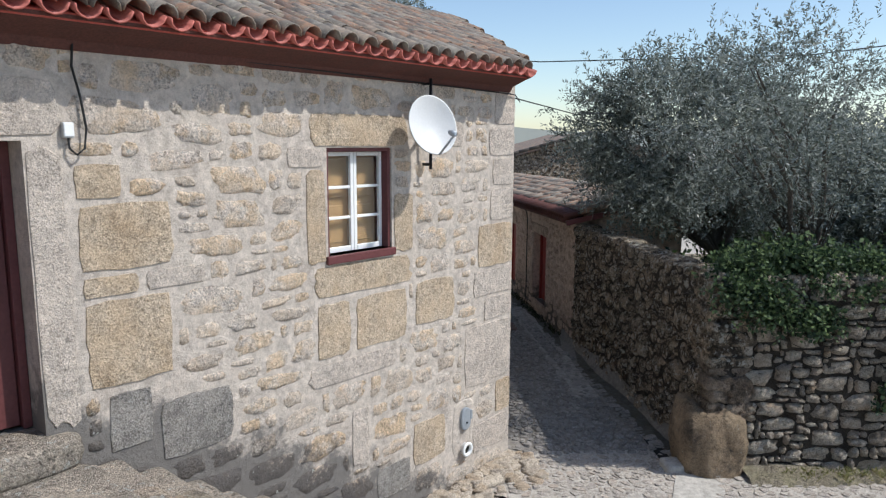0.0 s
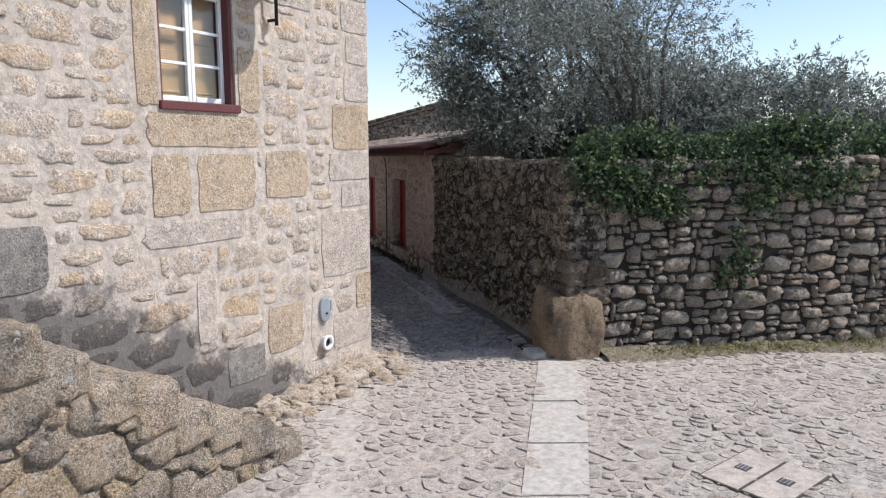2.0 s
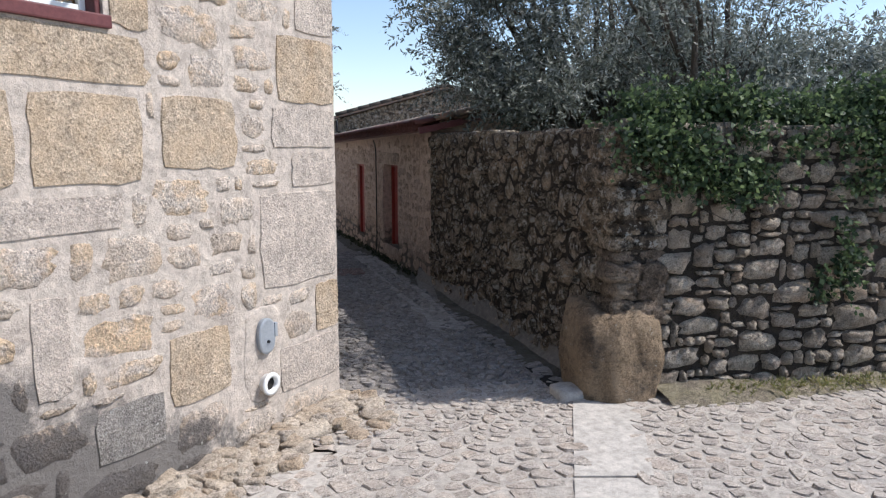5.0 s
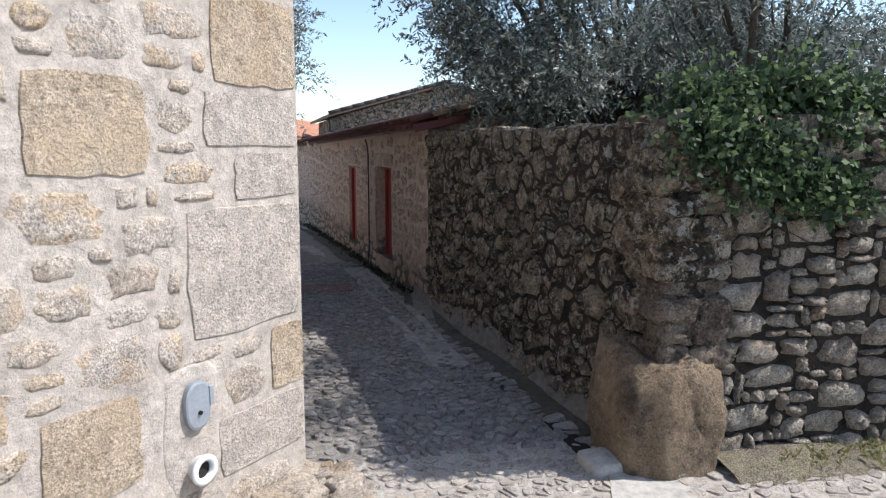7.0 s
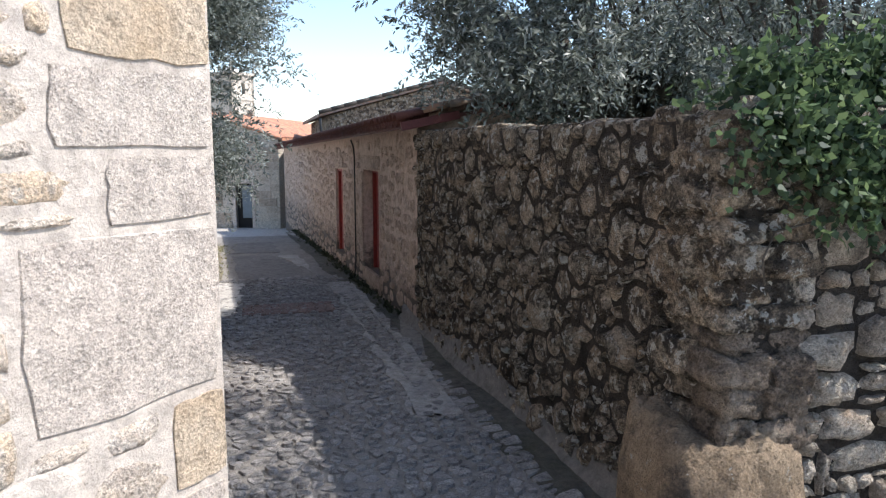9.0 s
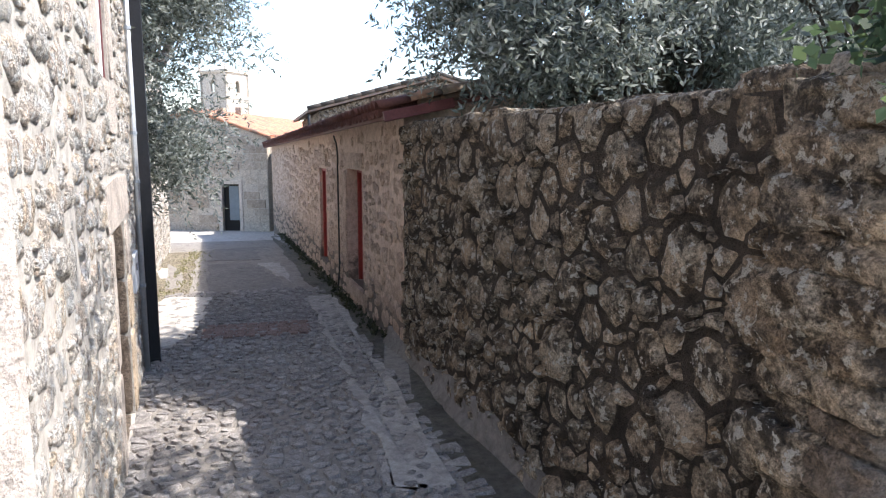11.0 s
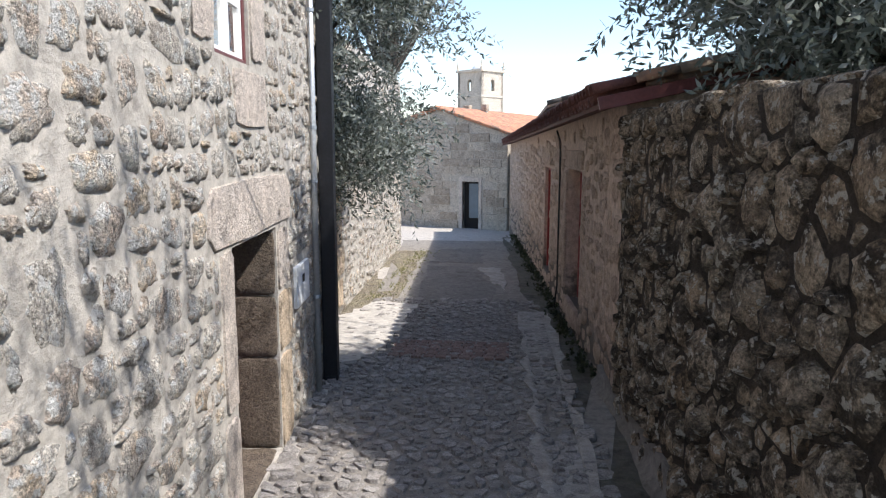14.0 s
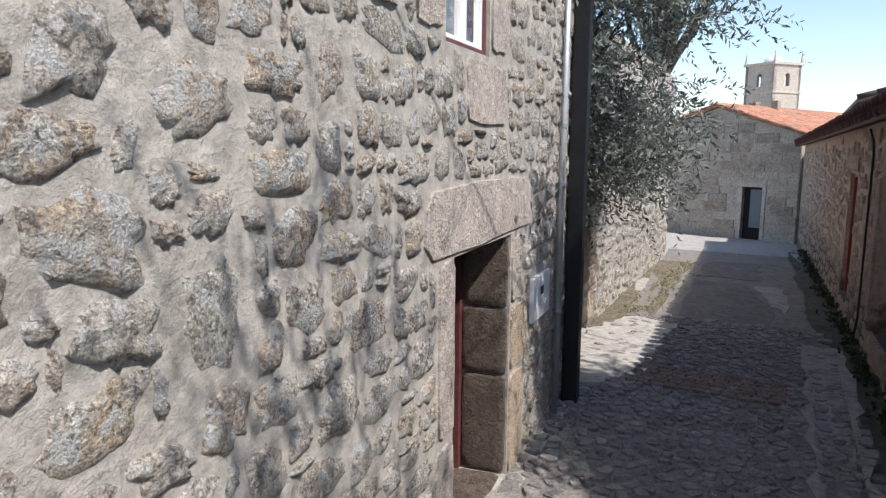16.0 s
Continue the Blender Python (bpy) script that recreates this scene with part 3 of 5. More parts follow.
# the sides that no one sees close the house
wall_back = wall_panel("wall_house_back", pose(0.75, 13.85, 0, 0, 0, 190), 0, 10, -0.3, 4.7, 0.4, [], m_mortar, "plain rear wall of the granite house")
wall_side = wall_panel("wall_house_side", pose(-9.1, 12.1, 0, 0, 0, -60), 0, 11.3, -0.3, 4.7, 0.4, [], m_mortar, "plain far side wall of the granite house")

# dressed blocks of the front: left, right, foot, top, material
BLOCKS = [
    (-3.08, -1.83, 3.98, 4.28, m_ochre), (-3.11, -2.90, 2.93, 3.78, m_ochre), (-2.03, -1.76, 2.93, 3.52, m_ochre), (-3.30, -2.93, 3.80, 3.97, m_pale),
    (-3.05, -1.77, 2.61, 2.90, m_ochre), (-3.02, -2.62, 2.03, 2.56, m_ochre), (-2.55, -1.85, 2.03, 2.56, m_ochre), (-1.73, -1.09, 2.10, 2.58, m_ochre),
    (-0.92, 0.0, 1.17, 1.92, m_pale), (-0.68, 0.0, 2.58, 3.09, m_ochre), (-0.76, 0.0, 2.24, 2.55, m_pale), (-0.55, 0.0, 1.94, 2.21, m_pale), (-0.46, 0.0, 3.12, 3.5, m_pale),
    (-0.3, 0.0, 0.72, 1.14, m_ochre), (-0.75, 0.0, 0.32, 0.69, m_pale), (-0.42, 0.0, 3.53, 3.84, m_pale), (-0.5, 0.0, 3.87, 4.2, m_pale), (-0.4, 0.0, 4.23, 4.6, m_pale),
    (-5.02, -4.34, 3.12, 3.60, m_ochre), (-5.02, -4.38, 2.28, 2.92, m_ochre), (-5.02, -4.70, 3.63, 3.87, m_ochre), (-5.01, -4.62, 2.95, 3.09, m_ochre), (-4.57, -4.1, 2.95, 3.09, m_pale),
    (-1.76, -1.23, 0.53, 1.02, m_ochre), (-3.14, -2.0, 1.77, 1.98, m_pale), (-1.75, -0.95, 3.98, 4.25, m_pale), (-4.9, -4.58, 1.8, 2.24, m_lichen), (-4.53, -3.9, 1.6, 2.08, m_lichen),
    (-2.62, -2.4, 0.85, 1.45, m_pale), (-5.3, -5.08, 2.07, 4.02, m_pale), (-6.6, -5.06, 4.05, 4.42, m_pale), (-2.3, -1.8, 0.35, 0.7, m_lichen), (-6.58, -6.36, 2.07, 4.02, m_pale),
]


def dressed(w, h, rng, n=20):
    return outline_rect(w, h, rng, n, 14.0, 0.02)


rng = random.Random(4)
taken = [WIN, DOOR, (-1.12, -0.72, 0.36, 1.02)]
for a, b, c, d, mat in BLOCKS:
    taken.append((a, b, c, d))
    verts, faces = stone_geometry(dressed(b - a, d - c, rng), 0.01, rng, 0.97, cut=True)
    link_mesh("block", verts, faces, mat, wall_house, smooth=True, at=((a + b) / 2, 0, (c + d) / 2))
SIZES = [(0.4, 0.6, 0.2, 0.27, 0.15), (0.28, 0.46, 0.14, 0.2, 0.9), (0.18, 0.32, 0.1, 0.16, 2.0), (0.11, 0.2, 0.07, 0.11, 2.5), (0.06, 0.1, 0.04, 0.06, 1.5)]
stones = []
for u, z, w, h in pack(-6.8, -0.0, 0.06, 4.72, taken, SIZES, 0.03, 7):
    stones.append((u, z, outline_rect(w, h, rng, 18 if w > 0.2 else 12, rng.uniform(2.6, 6.5), 0.2), rng.uniform(0.003, 0.015)))
lay_stones(wall_house, stones, m_stone, m_stone_isl, (-2.0, 1.6), shoulder=0.88, sunk=0.75, back=0.01)

ABLOCKS = [(2.5, 4.3, 1.635, 1.98, m_pale), (2.64, 2.88, 0.02, 0.7, m_pale), (2.68, 2.88, 0.73, 1.62, m_pale), (3.88, 4.2, 0.02, 0.7, m_ochre), (3.88, 4.26, 0.73, 1.15, m_ochre), (3.88, 4.2, 1.18, 1.6, m_pale), (3.4, 3.72, 2.66, 3.6, m_pale),
           (3.02, 3.7, 2.27, 2.6, m_pale), (2.42, 2.73, 2.66, 3.3, m_pale)]
taken = [ADOOR, AWIN, (4.33, 4.9, 0.9, 1.3)]
for a, b, c, d, mat in ABLOCKS:
    taken.append((a, b, c, d))
    verts, faces = stone_geometry(dressed(b - a, d - c, rng), 0.014, rng, 0.97, cut=True)
    link_mesh("block", verts, faces, mat, wall_alley, smooth=True, at=((a + b) / 2, 0, (c + d) / 2))
ALLEY_BIG = [(1.15, 1.73, 0.24, 0.3), (1.12, 2.27, 0.28, 0.2), (1.75, 2.4, 0.18, 0.2)]
SIZES_A = [(0.2, 0.3, 0.13, 0.2, 1.0), (0.13, 0.22, 0.1, 0.16, 3.0), (0.08, 0.14, 0.07, 0.12, 2.5), (0.04, 0.07, 0.035, 0.055, 1.5)]
taken += [(u - w / 2 - 0.03, u + w / 2 + 0.03, z - h / 2 - 0.03, z + h / 2 + 0.03) for u, z, w, h in ALLEY_BIG]
stones = []
for u, z, w, h in [*ALLEY_BIG, *pack(0.05, 5.6, 0.05, 4.6, taken, SIZES_A, 0.02, 11, tries=2400, grow=6)]:
    stones.append((u, z, outline_rect(w * 1.05, h * 1.05, rng, 20, rng.uniform(2.2, 4.6), 0.26), rng.uniform(0.006, 0.022)))
lay_stones(wall_alley, stones, m_alley, m_alley_isl, (2.0, 1.6), shoulder=0.88, sunk=0.8, back=0.012)

# ---- garden wall of dry field stones ----


def dry_wall(name, m, length, top, label, near, seed, sizes, squash, mats, core, taken=(), big=(), gap=0.016, proud=(0.015, 0.06), shrink=(0.84, 1.0), sunk=0.5, blocks=()):
    wall = wall_panel(name, m @ pose(0, 0.012, 0), core[0], core[1], -0.5, top - 0.03, 0.45, [], m_core_shaded, label)
    r = random.Random(seed)
    stones = [(u, z, o, r.uniform(*proud)) for u, z, o in rubble_cells(0.0, length, -0.1, top, taken, sizes, gap, seed, squash, 1.0, shrink, big)] if not blocks else [
        (u, z, outline_rect(w * 1.04, h * 1.04, r, 14, r.uniform(4.0, 10.0), 0.22), r.uniform(*proud)) for u, z, w, h in pack(0.0, length, -0.1, top, taken, blocks, 0.014, seed, tries=1800, grow=8)]
    lay_stones(wall, stones, mats[0], mats[1], near, shoulder=0.86, sunk=sunk, back=0.02)
    for k in range(int(length / 0.42)):
        u = 0.42 * k
        part("cap_stone", rock(u + 0.01, u + r.uniform(0.34, 0.41), 0.0 + r.uniform(-0.04, 0.03), 0.43, top - 0.07, top + r.uniform(0.0, 0.07), 200 + k, 0.12, 4, 6.0), mats[0], wall, smooth=True)
    return wall


# the corner stones: x, y, z from and to
CORNER = [(3.46, 4.2, 7.7, 8.5, -0.45, 0.86)]
r = random.Random(78)
z = 0.72
while z < 2.36:
    h, w, d = r.uniform(0.12, 0.2), r.uniform(0.2, 0.36), r.uniform(0.16, 0.34)
    x, y = 3.67 + r.uniform(-0.02, 0.05), 7.83 + r.uniform(-0.02, 0.05)
    CORNER += [(x, x + w, y, y + 0.3, z, z + h), (x + w - 0.02, 4.24 + r.uniform(0, 0.1), y - 0.01, y + 0.25, z + r.uniform(-0.03, 0.03), z + h * r.uniform(0.9, 1.15)),
               (x - 0.01, x + 0.25, y + 0.26, 8.32 + r.uniform(0, 0.1), z + r.uniform(-0.03, 0.03), z + h * r.uniform(0.9, 1.15))]
    z += h - 0.015
# the large stones of the lane face: along, up, radius
LANE_BIG = [(4.25, 1.97, 0.13), (4.45, 1.7, 0.18), (4.6, 2.2, 0.12), (3.5, 1.75, 0.16), (3.95, 1.42, 0.15), (4.65, 1.28, 0.17), (4.2, 0.8, 0.15), (2.9, 1.2, 0.13), (4.75, 1.95, 0.14)]
wall_garden_alley = dry_wall("wall_garden_lane", pose(3.39, 13.33, 0, 0, 0, -86.0), 5.4, 2.42, "dark dry-stone garden wall with moss and lichen", (4.0, 1.2), 3,
                             [(0.17, 160), (0.125, 700), (0.09, 1800), (0.06, 3000), (0.035, 3000)], 0.95, (m_dry, m_dry_isl), (0, 5.3), [(4.92, 5.5, -0.35, 0.9), (5.1, 5.5, 0.9, 2.5)], LANE_BIG, 0.008, (0.004, 0.06), (0.82, 1.06), 1.0)
wall_garden_front = dry_wall("wall_garden_street", pose(3.74, 7.87, 0, 0, 0, -0.8), 10.0, 2.45, "grey dry-stone garden wall overgrown with creeper", (2.0, 1.2), 5,
                             [], 1.5, (m_dryf, m_dryf_isl), (0.06, 10.0), [(-0.3, 0.42, -0.35, 0.9), (-0.3, 0.36, 0.9, 2.5)], (), proud=(0.02, 0.07), sunk=0.3, blocks=[(0.34, 0.5, 0.16, 0.24, 0.12), (0.2, 0.36, 0.12, 0.2, 1.2), (0.12, 0.22, 0.08, 0.15, 3.0), (0.05, 0.1, 0.04, 0.08, 4.0)])
for k, c in enumerate(CORNER):
    b = part("corner_stone", rock(*c, k + 1, 0.12 if k == 0 else 0.24, 14 if k == 0 else 6, 4.6 if k == 0 else 5.0), m_boulder if k == 0 else m_root if k < 13 and k % 3 else m_dry, None, smooth=True)
    b.parent = wall_garden_front
    b.matrix_parent_inverse = (pose(3.74, 7.87, 0, 0, 0, -0.8) @ pose(0, 0.012, 0)).inverted()

# ---- shed along the lane ----
SHED = pose(2.40, 30.3, 0, 0, 0, -86.57)
SLEN = 16.95
SD1 = (13.7, 14.8, 0.22, 1.88)
SD2 = (10.9, 11.7, 0.15, 1.82)
wall_shed = wall_panel("wall_shed", SHED, 0, SLEN, -1.0, 2.52, 0.45, [SD1, SD2], m_shed_plaster, "reddish rubble wall of a low shed")
wall_shed_end = wall_panel("wall_shed_end", SHED @ pose(SLEN, 0.0, 0, 0, 0, 90), 0, 1.9, -0.7, 2.5, 0.4, [], m_shed_plaster, "rubble end wall of a low shed")
wall_shed_back = wall_panel("wall_shed_back", SHED @ pose(0, 1.9, 0), 0, SLEN, -0.7, 2.85, 0.3, [], m_shed_plaster, "plain rear wall of a low shed")
FALL = 0.3    # the eave falls with the lane
for v in wall_shed_end.data.vertices:
    if v.co.z > 2.4:
        v.co.z = 2.5 + v.co.x * 0.2126
for panel in (wall_shed, wall_shed_back):
    for v in panel.data.vertices:
        if v.co.z > 2.4:
            v.co.z -= FALL * (1 - v.co.x / SLEN)
taken = [SD1, SD2, (SD1[0] - 0.2, SD1[1] + 0.2, 1.9, 2.15)]
stones = [(u, z, outline_rect(w, h, rng, 14, 3.4, 0.22), rng.uniform(0.006, 0.022)) for u, z, w, h in
          pack(0.05, SLEN, -0.4, 2.45, taken, [(0.2, 0.36, 0.14, 0.22, 0.8), (0.14, 0.24, 0.09, 0.15, 3.0), (0.07, 0.12, 0.05, 0.09, 3.0)], 0.03, 17, grow=3) if z + h / 2 < 2.46 - FALL * (1 - u / SLEN)]
lay_stones(wall_shed, stones, m_shed, m_shed_isl, (SLEN, 1.2), many=200)

# ---- roofs ----


def barrel(radius0, radius1, length, up, sides=6, thick=0.012):
    """A half-round clay tile along +y, with thickness; up: convex side up."""
    verts, faces = [], []
    for y, r in ((0, radius0), (length, radius1)):
        for rr in (r, r - thick):
            for k in range(sides + 1):
                a = math.pi * k / sides
                verts.append((rr * math.cos(a), y, (rr * math.sin(a)) * (1 if up else -1)))
    n = sides + 1
    for k in range(sides):
        faces += [(k, k + 1, 2 * n + k + 1, 2 * n + k), (n + k, 3 * n + k, 3 * n + k + 1, n + k + 1), (k, n + k, n + k + 1, k + 1), (2 * n + k, 2 * n + k + 1, 3 * n + k + 1, 3 * n + k)]
    faces += [(0, 2 * n, 3 * n, n), (n - 1, 2 * n - 1, 4 * n - 1, 3 * n - 1)]
    return verts, faces


def roof_tiles(roof, cols, rows, skew, seed, many_rows, eave=True, pitch=0.2, step=0.34, mat=None, rest=None, red_mats=None):
    """Channel and cover tiles in the roof's frame: x along the eave, y up the slope. skew: the verge's x at a height up the slope."""
    rim, lip = red_mats or (m_rim, None)
    r = random.Random(seed)
    cover, channel = barrel(0.092, 0.078, 0.42, True), barrel(0.086, 0.1, 0.42, False)
    share = {}
    big_v, big_f = [], []
    for row in range(rows):
        for col in range(cols):
            for name, (verts, faces), dx, dz in (("channel_tile", channel, 0.0, 0.06), ("cover_tile", cover, pitch / 2, 0.06)):
                x, y, z = col * pitch + dx + r.uniform(-0.012, 0.012), row * step + r.uniform(-0.012, 0.012), dz + 0.018 + r.uniform(-0.006, 0.006)
                if row == 0:
                    z -= 0.012
                if skew and x > skew(y):
                    continue
                red = eave and row == 0
                if row < many_rows:
                    key = (name, red)
                    if key not in share:
                        me = bpy.data.meshes.new(name)
                        me.from_pydata(verts, [], faces)
                        me.polygons.foreach_set("use_smooth", [True] * len(faces))
                        me.materials.append(rim if red and name == "channel_tile" else lip if red and lip else (mat or m_tile))
                        share[key] = me
                    ob = new(name, share[key])
                    ob.parent = roof
                    ob.location = (x, y, z)
                    ob.rotation_euler = (radians(2.2 + r.uniform(-1, 1)), 0, radians(r.uniform(-1.5, 1.5)))
                else:
                    k = len(big_v)
                    big_v += [(vx + x, vy + y, vz + z + vy * 0.03) for vx, vy, vz in verts]
                    big_f += [tuple(a + k for a in f) for f in faces]
    if big_f:
        link_mesh("tiles", big_v, big_f, rest or m_tile_isl, roof, smooth=True, kind="stuff")


# the frame of the front slope: the eave starts left of the door
EAVE, SLOPE = 0.36, 19.5
roof_m = HF @ pose(-7.4, -EAVE, 4.77, SLOPE, 0, 0)
roof = tagged(link_mesh("roof_house", [(-1, 0.05, 0), (7.2, 0.05, 0), (10.1, 3.75, 0), (-3, 3.75, 0), (-1, 0.05, -0.05), (7.2, 0.05, -0.05), (10.1, 3.75, -0.05), (-3, 3.75, -0.05)],
                        [(0, 1, 2, 3), (7, 6, 5, 4), (0, 4, 5, 1), (1, 5, 6, 2), (2, 6, 7, 3), (3, 7, 4, 0)], m_eave), "weathered clay barrel tile roof with red painted eave", "roof", kind="structure")
roof.matrix_world = roof_m


def verge(y):
    return 7.24 + 0.79 * y


roof_tiles(roof, 53, 11, verge, 3, 3)
soffit = bmesh.new()
ring = [[soffit.verts.new((u, y, z)) for y, z in ((0.1, 4.6), (-0.012, 4.6), (-0.05, 4.66), (-0.2, 4.72), (-0.31, 4.755), (-0.31, 4.775), (0.1, 4.775))] for u in (-8.3, -0.12)]
for k in range(7):
    soffit.faces.new((ring[0][k], ring[0][(k + 1) % 7], ring[1][(k + 1) % 7], ring[1][k]))
soffit.faces.new(ring[0])
soffit.faces.new(ring[1][::-1])
# the cornice's dark tone includes the shade that the tiles throw on it
cornice = part("eave_cornice", soffit, m_eave_shaded, None)
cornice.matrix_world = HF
tagged(cornice, "red painted eave cornice under the roof tiles, shade in its colour", "trim", kind="structure")
back_slope = tagged(link_mesh("roof_house_back", [(-3, 3.75, 0), (10.4, 3.75, 0), (9.4, 7.4, -2.4), (-3, 7.4, -2.4), (-3, 3.75, -0.06), (10.4, 3.75, -0.06), (9.4, 7.4, -2.46), (-3, 7.4, -2.46)],
                              [(0, 1, 2, 3), (7, 6, 5, 4), (0, 4, 5, 1), (1, 5, 6, 2), (2, 6, 7, 3), (3, 7, 4, 0)], m_tile_isl), "clay tile rear slope of the house roof", "roof", kind="structure")
back_slope.matrix_world = roof_m

shed_roof_m = SHED @ pose(-0.1, -0.26, 2.5 - FALL, 0, -math.degrees(math.atan(FALL / SLEN)), 0) @ pose(0, 0, 0, 12, 0, 0)
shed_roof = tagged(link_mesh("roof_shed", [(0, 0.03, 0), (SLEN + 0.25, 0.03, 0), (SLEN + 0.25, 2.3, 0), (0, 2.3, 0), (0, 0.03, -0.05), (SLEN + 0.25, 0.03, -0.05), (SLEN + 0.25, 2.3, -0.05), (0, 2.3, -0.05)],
                             [(0, 1, 2, 3), (7, 6, 5, 4), (0, 4, 5, 1), (1, 5, 6, 2), (2, 6, 7, 3), (3, 7, 4, 0)], m_eave_shaded), "brown clay tile shed roof with red eave", "roof", kind="structure")
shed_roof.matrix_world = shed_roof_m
roof_tiles(shed_roof, 86, 6, None, 8, 1, red_mats=(m_eave_shaded, m_eave_shaded))


# ---- trees ----


def leaf_cloud(name, bases, ways, lengths, per, leaf, width, material, parent, seed, droop=0.0):
    """Leaves in pairs along many twigs, as one mesh."""
    g = np.random.default_rng(seed)
    n = len(bases) * per
    base = np.repeat(bases, per, 0)
    way = np.repeat(ways, per, 0)
    s = np.tile(np.linspace(0.1, 1.0, per), len(bases))[:, None] * np.repeat(lengths, per)[:, None]
    side = g.normal(size=(n, 3))
    side -= way * (side * way).sum(1)[:, None]
    side /= np.linalg.norm(side, axis=1)[:, None] + 1e-9
    pos = base + way * s - np.array([0, 0, 1.0]) * droop * s * s
    to = way * 0.65 + side * 0.8 + g.normal(size=(n, 3)) * 0.15
    to /= np.linalg.norm(to, axis=1)[:, None]
    across = np.cross(to, g.normal(size=(n, 3)))
    across /= np.linalg.norm(across, axis=1)[:, None] + 1e-9
    size = g.uniform(0.7, 1.25, (n, 1))
    tip, mid = pos + to * leaf * size, pos + to * leaf * 0.45 * size
    verts = np.stack([pos, mid + across * width * size, tip, mid - across * width * size], 1).reshape(-1, 3)
    faces = np.arange(4 * n).reshape(-1, 4)
    me = bpy.data.meshes.new(name)
    me.from_pydata(verts.tolist(), [], faces.tolist())
    me.materials.append(material)
    ob = new(name, me)
    ob.parent = parent
    return ob


def rounded(points, radii):
    """A bent line with its corners cut off."""
    rows = [np.array([*p, q]) for p, q in zip(points, radii)]
    cut = [rows[0]]
    for p, q in zip(rows, rows[1:]):
        cut += [p * 0.72 + q * 0.28, p * 0.28 + q * 0.72]
    cut.append(rows[-1])
    return [tuple(c[:3]) for c in cut], [float(c[3]) for c in cut]


def olive(base, centre, radii, clumps, twigs, seed, label, leaf=0.085, trunk=0.2, spread=0.34, low=()):
    """An olive tree: a forked trunk, limbs to the clumps, and narrow leaves on thousands of twigs."""
    g = np.random.default_rng(seed)
    base, centre, radii = np.array(base), np.array(centre), np.array(radii)
    tree = thing("olive_tree", Matrix.Identity(4), label, "tree", "olive trees around the lane")
    d = g.normal(size=(clumps, 3))
    d /= np.linalg.norm(d, axis=1)[:, None]
    hub = centre + d * radii * (g.uniform(0.35, 1.0, clumps) ** 0.5)[:, None]
    if low:
        hub, clumps = np.vstack([hub, np.array(low)]), clumps + len(low)
    fork = base + (centre - base) * np.array([0.45, 0.45, 0.5])
    bm = tube([base + (0, 0, -0.3), base + (0.05, 0.02, 0.3), base * 0.6 + fork * 0.4 + (0.12, -0.08, 0), fork], [trunk * 1.4, trunk * 1.1, trunk * 0.85, trunk * 0.7], 10)
    part("trunk", bm, m_bark, tree, smooth=True)
    bm = bmesh.new()
    for k in range(0, clumps):
        a, b = fork, hub[k]
        far = np.linalg.norm(b - a)
        m1 = a + (b - a) * 0.35 + g.normal(size=3) * 0.07 * far + (0, 0, 0.06 * far)
        m2 = a + (b - a) * 0.7 + g.normal(size=3) * 0.06 * far + (0, 0, 0.04 * far)
        r = trunk * g.uniform(0.1, 0.24)
        if k < 9:
            r = trunk * g.uniform(0.4, 0.6)
            part("limb", tube(*rounded([a, m1, m2, b], [r, r * 0.7, r * 0.45, r * 0.12]), 7), m_bark, tree, smooth=True)
        else:
            tube(*rounded([a, m1, m2, b], [r, r * 0.6, r * 0.38, r * 0.12]), 5, bm, False)
    part("branchwork", bm, m_bark, tree, smooth=True, kind="stuff")
    which = g.integers(0, clumps, twigs)
    at = hub[which] + g.normal(size=(twigs, 3)) * spread * np.array([1, 1, 0.8])
    way = (at - centre) / radii
    way = way / (np.linalg.norm(way, axis=1)[:, None] + 1e-6) * 0.8 + g.normal(size=(twigs, 3)) * 0.55 + np.array([0, 0, 0.1])
    way /= np.linalg.norm(way, axis=1)[:, None]
    leaf_cloud("crown", at, way, g.uniform(0.2, 0.5, twigs), 14, leaf, leaf * 0.15, m_olive, tree, seed, 0.5)["kind"] = "stuff"
    return tree


olive((6.4, 12.8, -0.2), (5.5, 12.6, 4.05), (2.35, 1.1, 1.5), 70, 5700, 2, "grey-green olive tree with a broad dense crown behind the garden wall", leaf=0.085, spread=0.24, low=[(4.2, 11.9, 2.95), (4.7, 11.4, 3.05)])
olive((7.0, 10.6, -0.2), (5.0, 9.2, 4.4), (1.6, 1.0, 1.3), 34, 1500, 12, "olive tree with drooping grey leaves behind the garden wall", trunk=0.1, spread=0.27, leaf=0.066)
olive((11.5, 13.5, -0.2), (11.5, 13.5, 2.7), (2.6, 2.4, 1.5), 70, 5000, 3, "distant grey olive tree in the garden", leaf=0.11)
olive((8.5, 15.0, -0.2), (8.7, 15.0, 3.0), (2.2, 2.2, 1.5), 60, 4500, 4, "grey olive tree further back in the garden", leaf=0.11)
olive((-0.5, 24.0, -0.4), (-0.5, 24.0, 7.3), (1.9, 1.2, 1.2), 40, 1500, 16, "tall tree behind the house roof", leaf=0.13)
olive((-1.1, 16.0, -0.2), (0.35, 15.6, 3.6), (1.3, 1.3, 2.2), 60, 6500, 6, "olive tree leaning out over the lane beside the house", trunk=0.08, spread=0.28, leaf=0.075)

